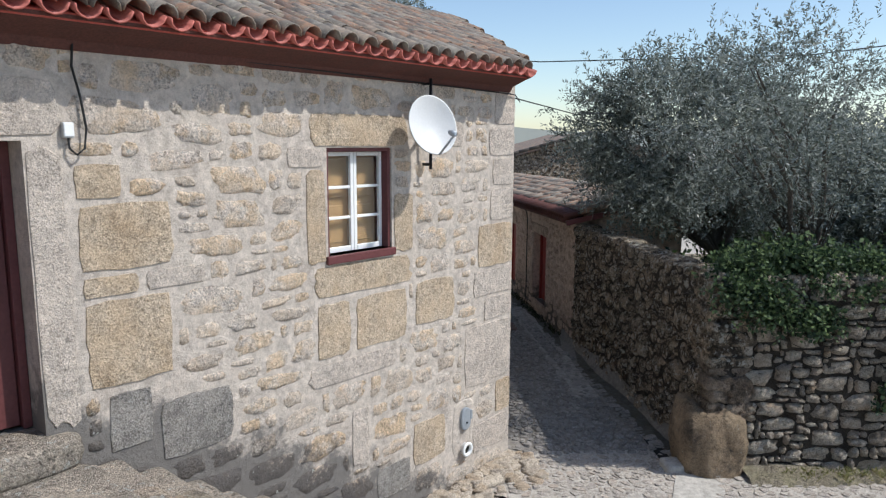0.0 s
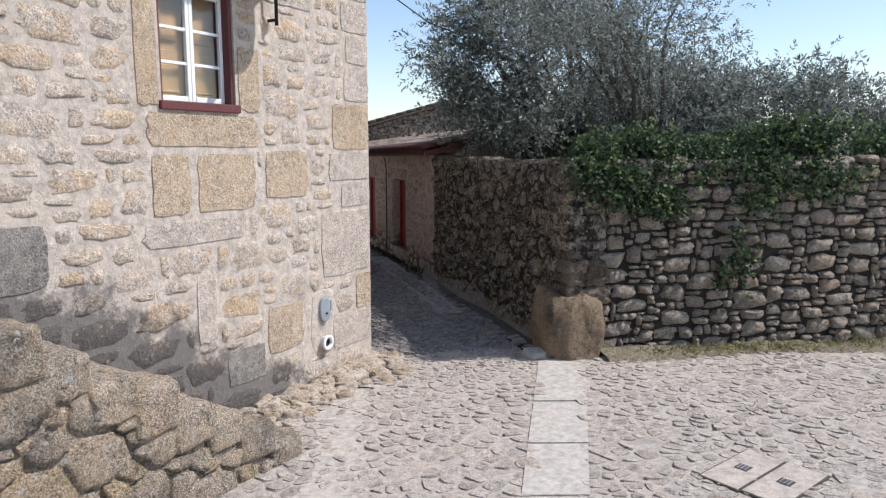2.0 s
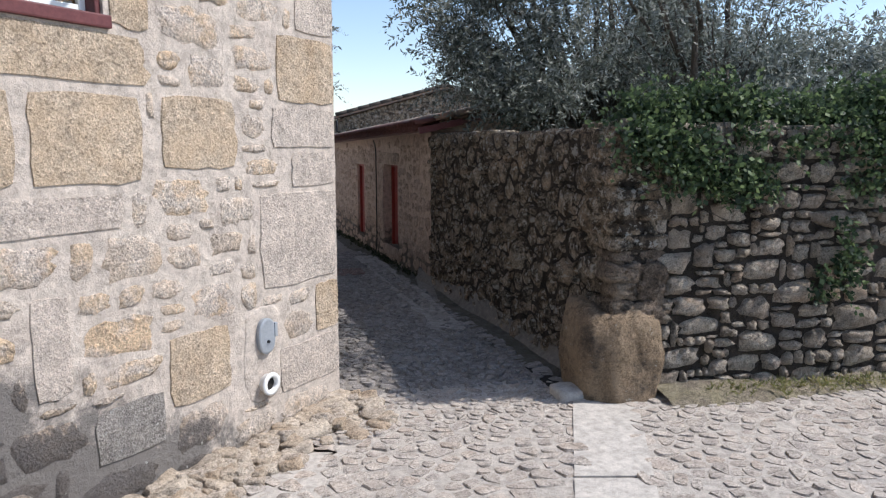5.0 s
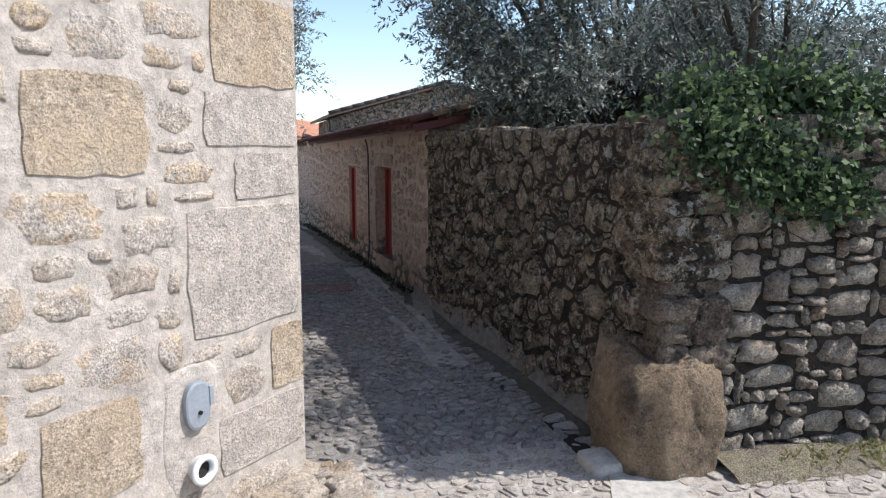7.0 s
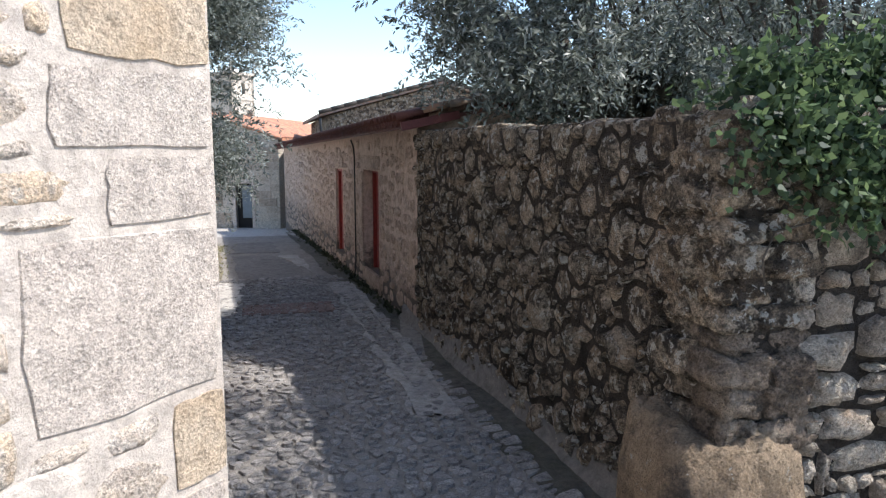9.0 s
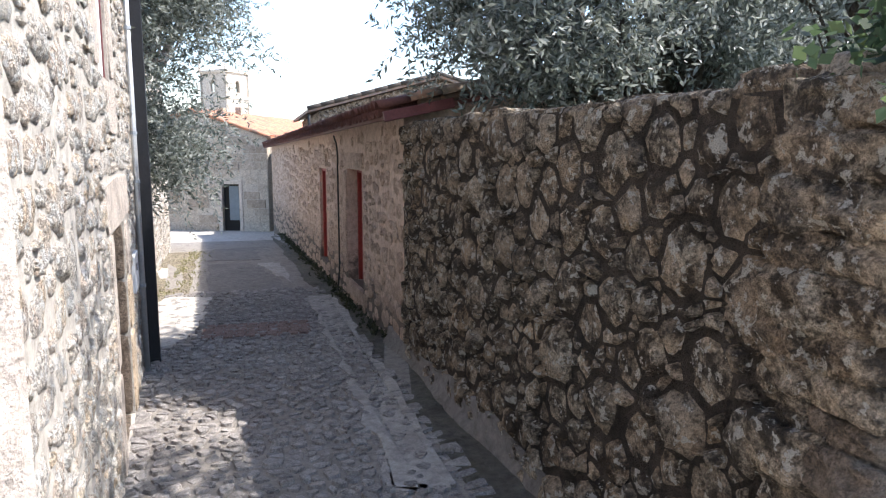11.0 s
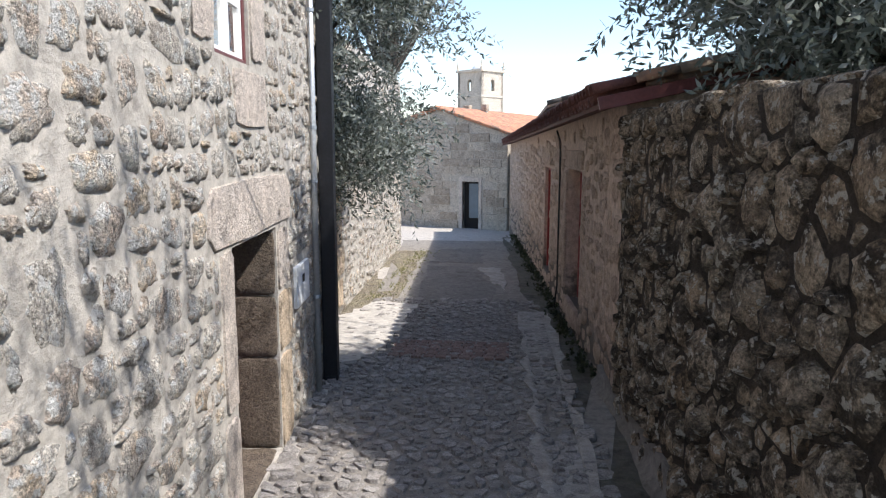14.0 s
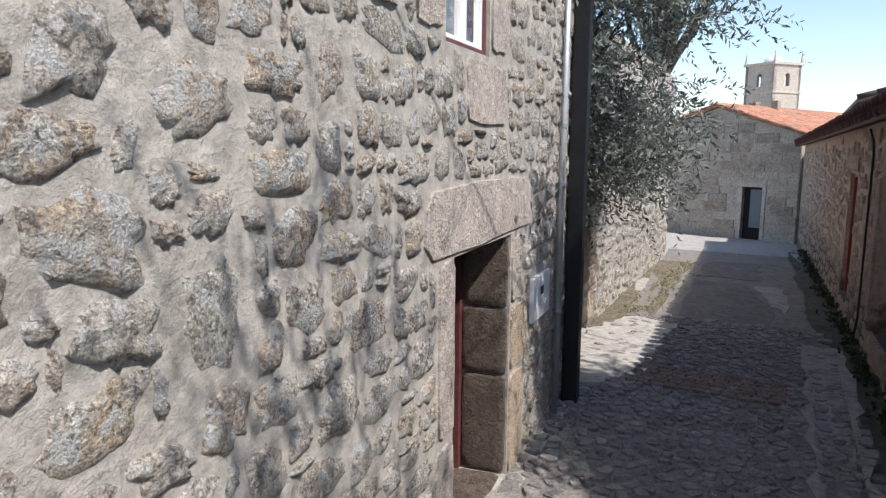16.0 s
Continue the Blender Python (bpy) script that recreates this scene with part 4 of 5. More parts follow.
def shrub(x, y, w, h, seed):
    """A loose garden bush: bare stems and narrow leaves."""
    g = np.random.default_rng(seed)
    bush = thing("shrub", pose(x, y, 0), "dark green bush growing behind the garden wall", "shrub", "bushes behind the garden wall")
    at = g.normal(size=(420, 3)) * np.array([w, w * 0.7, 0.3]) * 0.5 + np.array([0, 0, h * 0.6])
    at[:, 2] = np.clip(at[:, 2] + g.uniform(-0.4, 0.4, 420) * h, 0.1, h)
    ways = g.normal(size=(420, 3)) + np.array([0, 0, 0.7])
    ways /= np.linalg.norm(ways, axis=1)[:, None]
    at[:, :2] = np.clip(at[:, :2], -1.1, 1.1)
    for k in range(7):
        e = at[k * 11]
        part("stem", tube([(0, 0, -0.1), (e[0] * 0.4, e[1] * 0.4, h * 0.35), tuple(e)], [0.025, 0.015, 0.005], 5), m_bark, bush, smooth=True)
    leaf_cloud("leaves", at, ways, g.uniform(0.15, 0.35, 420), 10, 0.11, 0.028, m_ivy, bush, seed, 0.5)["kind"] = "stuff"


for k, (x, y) in enumerate(((5.6, 9.6), (5.5, 10.9), (6.6, 10.0), (7.6, 9.8), (8.7, 9.9), (6.4, 11.6), (7.8, 11.6), (9.8, 10.4), (7.0, 14.0), (8.2, 13.4))):
    shrub(x, y, 0.9, 1.9 + 0.2 * (k % 3), 70 + k)

# ---- creeper ----
creeper = thing("creeper", pose(4, 7.9, 2.4), "green creeper spilling over the garden wall", "climbing plant")
g = np.random.default_rng(21)
hubs = []
for k in range(150):
    x = g.uniform(0.1, 8.6) if k > 34 else g.uniform(-0.12, 1.2)
    top = 0.16 + 0.36 * min(1.0, max(0.0, x - 0.5) / 1.3) + 0.1 * math.sin(x * 2.3)
    z = g.uniform(-0.35, 1.0)
    hubs.append((x, g.uniform(0.0, 0.5) if z > 0 else -0.1, z * top if z > 0 else z * (0.8 + 0.6 * math.sin(x * 1.9) ** 2)))
hubs = np.array(hubs)
n = 6200
at = hubs[g.integers(0, len(hubs), n)] + g.normal(size=(n, 3)) * np.array([0.13, 0.05, 0.09])
at[:, 1] = np.where(at[:, 2] < 0.02, np.minimum(at[:, 1], -0.1), at[:, 1])
ways = np.stack([g.normal(size=n) * 0.6, -0.5 + g.normal(size=n) * 0.5, g.normal(size=n) * 0.5 - 0.15], 1)
ways /= np.linalg.norm(ways, axis=1)[:, None]
leaf_cloud("leaves", at, ways, g.uniform(0.1, 0.22, n), 6, 0.055, 0.021, m_ivy, creeper, 5, 0.9)["kind"] = "stuff"
for k in range(14):
    x, z = g.uniform(0, 7), -0.1
    pts = [(x + 0.05 * j * g.normal(), -0.1 + 0.01 * g.normal(), 0.1 - 0.13 * j) for j in range(int(g.integers(4, 9)))]
    part("vine", tube(pts, 0.006, 5), m_bark, creeper, smooth=True)
# a tuft that grows out of the street face lower down
tuft = thing("wall_fern", pose(6.0, 7.75, 1.15), "small green plant rooted in the wall's joints", "plant")
at = g.normal(size=(60, 3)) * np.array([0.16, 0.03, 0.22])
leaf_cloud("leaves", at, np.tile(np.array([[0.0, -0.8, -0.5]]), (60, 1)), g.uniform(0.08, 0.16, 60), 7, 0.06, 0.024, m_ivy, tuft, 6, 0.9)["kind"] = "stuff"

# ---- raised landing where the walk begins ----
terrace = part("terrace", box(-1.3, 1.3, -3.2, 0.33, -0.1, 1.62, 0.03), m_step)
tagged(terrace, "raised granite landing at the start of the walk", "terrace", kind="structure")

# ---- stairs to the house door ----
stairs = thing("stairs", HF, "worn granite stairs with rubble side along the house wall", "stairs", kind="structure")
rr = random.Random(12)
for i in range(9):
    u, top = -2.42 - 0.305 * i, 0.2 + 0.197 * i + (0, 0.02, -0.015)[i % 3]
    bm = rock(u - 0.40, u + rr.uniform(-0.01, 0.02), -0.6, 0.0, top - 0.34, top, i + 3, 0.03, 8, 14.0)
    part("step", bm, m_step, stairs, smooth=True)
    bm = rock(u - rr.uniform(0.32, 0.38), u + rr.uniform(-0.02, 0.03), -0.99 + rr.uniform(-0.02, 0.03), -0.57, top - rr.uniform(0.24, 0.34), top + rr.uniform(-0.02, 0.03), i + 53, 0.065, 10, 8.0)
    part("end_block", bm, m_step_side, stairs, smooth=True)
part("landing_slab", rock(-6.6, -5.05, -1.0, 0.0, 1.62, 1.86, 31, 0.02, 6), m_step, stairs, smooth=True)
part("landing_slab", rock(-8.0, -6.62, -1.02, 0.0, 1.62, 1.85, 32, 0.02, 6), m_step, stairs, smooth=True)
part("threshold", rock(-6.5, -5.12, -0.18, 0.3, 1.84, 2.07, 33, 0.03, 6), m_step, stairs, smooth=True)
core = bmesh.new()
for i in range(9):
    box(-8.0, -2.5 - 0.305 * i, -0.93, 0.0, -0.2 + 0.197 * i, 0.01 + 0.197 * i, 0, core)
part("core", core, m_step_side, stairs)
for u, z, o in rubble_cells(-8.0, -2.4, -0.05, 1.72, [], [(0.26, 60), (0.19, 300), (0.13, 900), (0.07, 1500)], 0.012, 41, 1.35, 1.0, (0.92, 1.05)):
    if z + max(q[1] for q in o) < 0.14 + 0.197 * ((-2.45 - (u + max(q[0] for q in o))) / 0.305):
        verts, faces = stone_geometry(o, rr.uniform(0.02, 0.045), rr, 0.92, 0.02)
        link_mesh("side_stone", verts, faces, m_step_side, stairs, smooth=True, at=(u, -0.94, z))

# ---- window of the house front ----


def casement_window(name, m, w, h, shutters, label, panes=3, sill=0.035, d=0.1):
    """A painted frame in the opening with two glazed casements; the frame is m's x by z, y goes inwards."""
    win = thing(name, m, label, "window", kind="structure")
    frame_bm = bmesh.new()
    for x0, x1, z0, z1 in ((0, 0.035, 0, h), (w - 0.035, w, 0, h), (0.035, w - 0.035, h - 0.035, h)):
        box(x0, x1, 0.02, d + 0.1, z0, z1, 0.004, frame_bm, 1)
    part("window_frame", frame_bm, m_red, win, "oxblood painted reveal boards")
    part("window_sill", box(-0.03 if sill > 0 else 0.003, w + (0.03 if sill > 0 else -0.003), -sill, 0.22, -0.075 if sill > 0 else 0.001, 0.0 if sill > 0 else 0.03, 0.01), m_red, win, "oxblood painted sill")
    half, y_in = (w - 0.07) / 2, d
    for side in (0, 1):
        x0 = 0.035 + side * half
        sash = bmesh.new()
        s = 0.042
        for a, b, c, e in ((0, s, 0, h - 0.04), (half - s, half, 0, h - 0.04), (s, half - s, 0.0, s + 0.01), (s, half - s, h - 0.04 - s, h - 0.04)):
            box(x0 + a + 0.002, x0 + b - 0.002, y_in, y_in + 0.04, c + 0.004, e, 0.004, sash, 1)
        inner = h - 0.04 - 2 * s
        for k in range(1, panes):
            z = s + inner * k / panes
            box(x0 + s, x0 + half - s, y_in + 0.005, y_in + 0.035, z - 0.013, z + 0.013, 0.003, sash, 1)
        leaf_ob = part("casement", sash, m_white, win, "white painted casement")
        for k in range(panes):
            z0, z1 = s + inner * k / panes + 0.012, s + inner * (k + 1) / panes - 0.012
            pane = part("pane", box(x0 + s - 0.004, x0 + half - s + 0.004, y_in + 0.018, y_in + 0.022, z0, z1), m_glass, leaf_ob)
            pane.visible_shadow = False
        if shutters:
            sh = bmesh.new()
            box(x0 + 0.01, x0 + half - 0.01, 0.19, 0.215, 0.01, h - 0.03, 0.003, sh, 1)
            for z0, z1 in ((0.08, h * 0.45), (h * 0.52, h - 0.1)):
                box(x0 + 0.07, x0 + half - 0.07, 0.178, 0.192, z0, z1, 0.008, sh, 1)
            part("shutter", sh, m_wood, win, "brown wooden inner shutter")
    if not shutters:
        part("curtain", box(0.04, w - 0.04, 0.24, 0.25, 0.02, h - 0.04), m_white, win, "white curtain")
    return win


casement_window("window_1", HF @ pose(WIN[0], 0, WIN[2]), WIN[1] - WIN[0], WIN[3] - WIN[2], True, "white six-pane window in an oxblood frame with brown shutters")
casement_window("window_2", AL @ pose(AWIN[0], 0, AWIN[2]), AWIN[1] - AWIN[0], AWIN[3] - AWIN[2], False, "white window with curtain in a red frame above the lane", 3, -0.02, 0.03)


def plank_door(name, m, w, h, depth, label, material, frame_w=0.06, boards=5):
    """A boarded door set back in its opening, with a frame."""
    door = thing(name, m, label, "door", kind="structure")
    fr = bmesh.new()
    for x0, x1, z0, z1 in ((0, frame_w, 0, h), (w - frame_w, w, 0, h), (frame_w, w - frame_w, h - frame_w, h)):
        box(x0 + 0.002, x1 - 0.002, depth - 0.05, depth + 0.05, z0 + 0.004, z1 - 0.002, 0.004, fr, 1)
    part("door_frame", fr, material, door)
    inner = (w - 2 * frame_w) / boards
    for k in range(boards):
        x = frame_w + k * inner
        part("board", box(x + 0.003, x + inner - 0.003, depth, depth + 0.035, 0.02, h - frame_w - 0.005, 0.005, None, 1), material, door)
    part("door_handle", box(w - frame_w - 0.1, w - frame_w - 0.07, depth - 0.04, depth, h * 0.48, h * 0.48 + 0.12, 0.006), m_black, door, "black iron handle")
    return door


plank_door("door_1", HF @ pose(DOOR[0], 0, DOOR[2] + 0.01), DOOR[1] - DOOR[0], DOOR[3] - DOOR[2] - 0.01, 0.28, "closed oxblood painted wooden house door", m_red)
plank_door("door_2", AL @ pose(ADOOR[0], 0, ADOOR[2]), ADOOR[1] - ADOOR[0], ADOOR[3] - ADOOR[2], 0.36, "low closed dark red door in the lane", m_red)
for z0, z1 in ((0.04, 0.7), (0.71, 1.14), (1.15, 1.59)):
    jamb = part("reveal_stone", rock(3.845, 3.9, 0.012, 0.31, z0, z1, int(z1 * 100), 0.02, 5, 12.0), m_reveal_shaded, wall_alley, smooth=True)
# dark sill added over the opening's sunlit floor, to stand for shade there
part("door_sill", rock(ADOOR[0] + 0.01, ADOOR[1] - 0.03, 0.02, 0.34, -0.04, 0.055, 91, 0.03, 5, 12.0), m_reveal_shaded, wall_alley, smooth=True)
plank_door("door_3", SHED @ pose(SD1[0], 0, SD1[2]), SD1[1] - SD1[0], SD1[3] - SD1[2], 0.2, "bright red wooden shed door", m_red2)
plank_door("door_4", SHED @ pose(SD2[0], 0, SD2[2]), SD2[1] - SD2[0], SD2[3] - SD2[2], 0.1, "narrow red wooden shed door", m_red2)
for a, b, c, d in ((SD1[0] - 0.2, SD1[1] + 0.15, 1.9, 2.12), (SD2[0] - 0.15, SD2[1] + 0.15, 1.86, 2.08), (SD1[0] - 0.1, SD1[1] + 0.25, 0.05, 0.25), (SD1[0] - 0.24, SD1[0], 0.3, 1.88)):
    verts, faces = stone_geometry(dressed(b - a, d - c, rng), 0.03, rng, 0.96, cut=True)
    link_mesh("block", verts, faces, m_shed, wall_shed, smooth=True, at=((a + b) / 2, 0, (c + d) / 2))

# ---- fittings of the house ----


def cable(points, radius, name, label, category="cable", material=None):
    ob = thing(name, pose(*points[0]), label, category)
    p0 = Vector(points[0])
    part("strand", tube([Vector(p) - p0 for p in points], radius, 6), material or m_cable, ob, smooth=True)
    return ob


def hf(u, n, z):
    """A place on the house front: along, out of the wall, up."""
    return tuple(HF @ Vector((u, -n, z)))


dish = thing("satellite_dish", HF @ pose(-1.62, 0, 3.8), "white satellite dish on a black wall bracket", "satellite dish")
out = HF.to_3x3().inverted() @ Vector((0.40, -0.86, 0.32))
turn = out.to_track_quat("Z", "Y").to_matrix().to_4x4()
dish_at = Vector((-0.2, -0.33, 0.39))
bm = bmesh.new()
rings = []
for rad, depth_ in ((0.0, -0.07), (0.08, -0.065), (0.16, -0.045), (0.23, -0.018), (0.268, 0.0), (0.278, 0.004), (0.276, -0.012), (0.2, -0.05), (0.1, -0.08)):
    if rad == 0:
        rings.append([bm.verts.new((0, 0, depth_))])
    else:
        rings.append([bm.verts.new((rad * 0.92 * math.cos(math.tau * k / 36), rad * 1.08 * math.sin(math.tau * k / 36), depth_)) for k in range(36)])
for k in range(36):
    bm.faces.new((rings[0][0], rings[1][k], rings[1][(k + 1) % 36]))
for a, b in zip(rings[1:], rings[2:]):
    for k in range(36):
        bm.faces.new((a[k], a[(k + 1) % 36], b[(k + 1) % 36], b[k]))
bm.transform(Matrix.Translation(dish_at) @ turn)
part("reflector", bm, m_dish, dish, "white enamelled reflector", smooth=True)
part("mast", tube([(0.0, -0.12, -0.05), (0.0, -0.12, 0.85)], 0.017, 10), m_black, dish, smooth=True)
part("bracket", tube([(0, 0.0, 0.0), (0, -0.12, 0.0), (0, -0.12, 0.02)], 0.016, 8), m_black, dish, smooth=True)
part("bracket", tube([(0, 0.0, 0.8), (0, -0.12, 0.8), (0, -0.12, 0.82)], 0.012, 8), m_black, dish, smooth=True)
back_of = dish_at + turn.to_3x3() @ Vector((0, 0, -0.08))
part("mount", tube([back_of, (back_of + Vector((0, -0.12, 0.35))) / 2 + Vector((0, 0.03, 0)), (0, -0.12, 0.4)], 0.02, 8), m_grey, dish, smooth=True)
low_rim, feed = dish_at + turn.to_3x3() @ Vector((0.02, -0.3, 0.0)), dish_at + turn.to_3x3() @ Vector((0.05, -0.2, 0.3))
part("feed_arm", tube([low_rim, feed], 0.011, 8), m_grey, dish, smooth=True)
part("feed_horn", tube([feed, feed + (dish_at - feed).normalized() * 0.05, feed + (dish_at - feed).normalized() * 0.09], [0.025, 0.03, 0.02], 12), m_grey, dish, "grey receiver head", smooth=True)

box_ob = thing("junction_box", HF @ pose(-5.04, 0, 4.04), "small grey junction box under a looped cable", "junction box")
part("body", box(-0.035, 0.035, -0.05, 0.0, 0.0, 0.1, 0.008), m_zinc, box_ob)
part("cover", box(-0.03, 0.03, -0.056, -0.05, 0.01, 0.09, 0.002, None, 1), m_white, box_ob)
cable([hf(-4.97, 0.03, 4.68), hf(-4.99, 0.035, 4.5), hf(-4.95, 0.04, 4.3), hf(-4.93, 0.05, 4.1), hf(-4.95, 0.05, 3.97), hf(-5.0, 0.05, 3.93), hf(-5.04, 0.04, 3.97), hf(-5.04, 0.03, 4.05)], 0.008, "cable", "black cable looping down to a junction box")
cable([hf(-4.97, 0.03, 4.69), hf(-4.0, 0.03, 4.645), hf(-3.0, 0.03, 4.63), hf(-2.0, 0.03, 4.615), hf(-1.0, 0.03, 4.6), hf(-0.05, 0.035, 4.58), hf(0.06, 0.03, 4.5)], 0.007, "cable", "black cable strung under the eave")

drain = thing("drain_pipe", HF @ pose(-0.905, 0, 0.47), "short white plastic pipe end in a mortar patch", "pipe")
bm = bmesh.new()
prof = [(0.07, 0.02), (0.07, -0.055), (0.088, -0.058), (0.088, -0.075), (0.055, -0.078), (0.052, -0.05), (0.05, 0.25)]
prev = None
for rad, y in prof:
    ring = [bm.verts.new((rad * math.cos(math.tau * k / 24), y, rad * math.sin(math.tau * k / 24))) for k in range(24)]
    if prev:
        for k in range(24):
            bm.faces.new((prev[k], prev[(k + 1) % 24], ring[(k + 1) % 24], ring[k]))
    prev = ring
bm.faces.new(prev)
part("pipe", bm, m_white, drain, smooth=True)
# a black disc closes the pipe in place of the shade inside it
part("bore", tube([(0, -0.045, 0), (0, -0.04, 0)], 0.0505, 20), m_dark, drain, "black disc for the shade in the bore")
part("mortar_collar", rock(-0.2, 0.19, -0.012, 0.03, -0.14, 0.6, 77, 0.12, 8, 4.0), m_mortar, drain, smooth=True)
hatch = thing("meter_cover", HF @ pose(-0.905, -0.022, 0.84), "round-ended grey metal cover with a small hinge", "cover")
bm = bmesh.new()
pr = [(0.085 * math.copysign(abs(math.cos(a)) ** 0.8, math.cos(a)), 0.135 * math.copysign(abs(math.sin(a)) ** 0.8, math.sin(a))) for a in [math.tau * k / 28 for k in range(28)]]
r0 = [bm.verts.new((x, 0.01, z)) for x, z in pr]
r1 = [bm.verts.new((x, -0.022, z)) for x, z in pr]
r2 = [bm.verts.new((x * 0.9, -0.028, z * 0.9)) for x, z in pr]
for a, b in ((r0, r1), (r1, r2)):
    for k in range(28):
        bm.faces.new((a[k], a[(k + 1) % 28], b[(k + 1) % 28], b[k]))
bm.faces.new(r2)
part("plate", bm, m_grey, hatch)
part("hinge", box(0.07, 0.1, -0.035, 0.0, -0.02, 0.09, 0.005), m_grey, hatch)
part("knob", tube([(0.0, -0.028, -0.04), (0.0, -0.04, -0.04)], 0.012, 10), m_black, hatch)

down = thing("downpipe", AL @ pose(5.1, 0, -0.05), "thin galvanised pipe fixed to the lane wall", "pipe")
part("pipe", tube([(0, -0.04, 0), (0, -0.04, 4.6)], 0.026, 12), m_zinc, down, smooth=True)
for z in (0.9, 1.9, 2.35, 3.3):
    part("clamp", tube([(0, -0.04, z), (0, -0.04, z + 0.03)], 0.033, 12), m_grey, down)
duct = thing("square_downpipe", AL @ pose(5.5, 0, -0.02), "black square downpipe at the house corner", "pipe")
part("pipe", box(-0.06, 0.08, -0.15, -0.02, 0.0, 4.6, 0.008), m_black, duct)
part("shoe", box(-0.065, 0.085, -0.155, -0.015, 0.0, 0.05, 0.01), m_black, duct)
part("bracket", box(-0.02, 0.04, -0.02, 0.0, 2.4, 2.45, 0.004), m_black, duct)
meter = thing("meter_box", AL @ pose(4.36, 0, 0.93), "white meter door with a small dark window", "meter box")
part("door", box(0, 0.48, -0.03, 0.0, 0, 0.32, 0.006), m_white, meter)
part("sight_glass", box(0.2, 0.28, -0.033, -0.029, 0.17, 0.23), m_dark, meter)
sp = 13.1
pipe = thing("downpipe", SHED @ pose(sp, 0, -0.05), "thin dark cable pipe on the shed wall", "pipe")
part("pipe", tube([(0, -0.09, 2.42), (0, -0.05, 2.3), (0, -0.035, 2.15), (0.01, -0.035, 0.3), (0.04, -0.07, 0.0)], 0.013, 8), m_cable, pipe, smooth=True)

# ---- wires ----
cable([(1.3, 8.3, 4.55), (2.6, 10.5, 4.45), (4.5, 13.5, 4.6), (7.0, 17.5, 5.2), (12.0, 26.0, 7.0)], 0.008, "overhead_cable", "thin black overhead cable across the lane")
cable([(-2.0, 17.0, 6.2), (3.0, 15.3, 5.75), (8.0, 13.6, 5.75), (13.0, 12.0, 6.3), (20.0, 9.6, 7.8)], 0.012, "overhead_cable", "thin black overhead cable above the olive trees")

# ---- house across the gap, yard wall, chapel, tower, gabled house ----
H2 = pose(0.25, 16.4, 0, 0, 0, 93.0)
wall_second = wall_panel("wall_second_house", H2, 0, 7.6, -0.6, 3.6, 0.45, [], m_mortar_alley, "pale rubble wall of the next house in the lane")
wall_second_end = wall_panel("wall_second_house_end", H2 @ pose(0, 0.45, 0, 0, 0, -90), -5, 0.45, -0.6, 3.6, 0.4, [], m_mortar_alley, "pale rubble end wall of the next house")
taken = []
for k in range(8):
    a, b, c, d = 0.0, 0.32 + 0.14 * (k % 2), 0.02 + 0.42 * k, 0.4 + 0.42 * k
    taken.append((a, b, c, d))
    verts, faces = stone_geometry(dressed(b - a, d - c, rng), 0.012, rng, 0.96, cut=True)
    link_mesh("quoin", verts, faces, m_ochre, wall_second, smooth=True, at=((a + b) / 2, 0, (c + d) / 2))
stones = [(u, z, outline_rect(w, h, rng, 14, 3.4, 0.24), rng.uniform(0.006, 0.022)) for u, z, w, h in pack(0.02, 7.6, -0.3, 3.55, taken, [(0.18, 0.34, 0.12, 0.22, 0.5), (0.12, 0.22, 0.08, 0.15, 2.4), (0.06, 0.11, 0.05, 0.08, 2.4)], 0.035, 51, grow=3)]
lay_stones(wall_second, stones, m_alley, m_alley_isl, (0, 1.2), many=150)
wall_yard = wall_panel("wall_yard", pose(-3.5, 20, 0, 0, 0, -80), 0, 8, -0.5, 3.2, 0.4, [], m_mortar_alley, "plain yard wall between the two houses")

CH = pose(2.3, 33.0, 0, 0, 0, -23.0)
chapel = thing("chapel", CH, "grey granite chapel with a low gable and orange tile roof", "chapel")
DO = (-1.84, -1.16, -0.95, 0.82)


def gable_z(u):
    return 2.53 + (2.9 - abs(u + 2.9)) * 0.325


front = bmesh.new()
back_v = []
shape = [(-5.8, -1.6), (DO[0], -1.6), (DO[0], DO[3]), (DO[1], DO[3]), (DO[1], -1.6), (0, -1.6), (0, 2.53), (-2.9, 3.47), (-5.8, 2.53)]
fv = [front.verts.new((u, 0, z)) for u, z in shape]
bv = [front.verts.new((u, 0.4, z)) for u, z in shape]
front.faces.new(fv)
front.faces.new(bv[::-1])
for k in range(len(shape)):
    front.faces.new((fv[k], bv[k], bv[(k + 1) % len(shape)], fv[(k + 1) % len(shape)]))
part("wall", front, m_ashlar_isl, chapel, "grey ashlar front")
part("wall", box(-0.4, 0.0, 0.41, 11, -1.6, 2.5), m_pale, chapel, "sunlit side wall")
part("wall", box(-5.8, -5.4, 0.41, 11, -1.6, 2.5), m_ashlar_isl, chapel)
part("wall", box(-5.4, -0.4, 10.6, 11, -1.6, 2.5), m_ashlar_isl, chapel)
rr = random.Random(5)
z = -1.3
course = 0
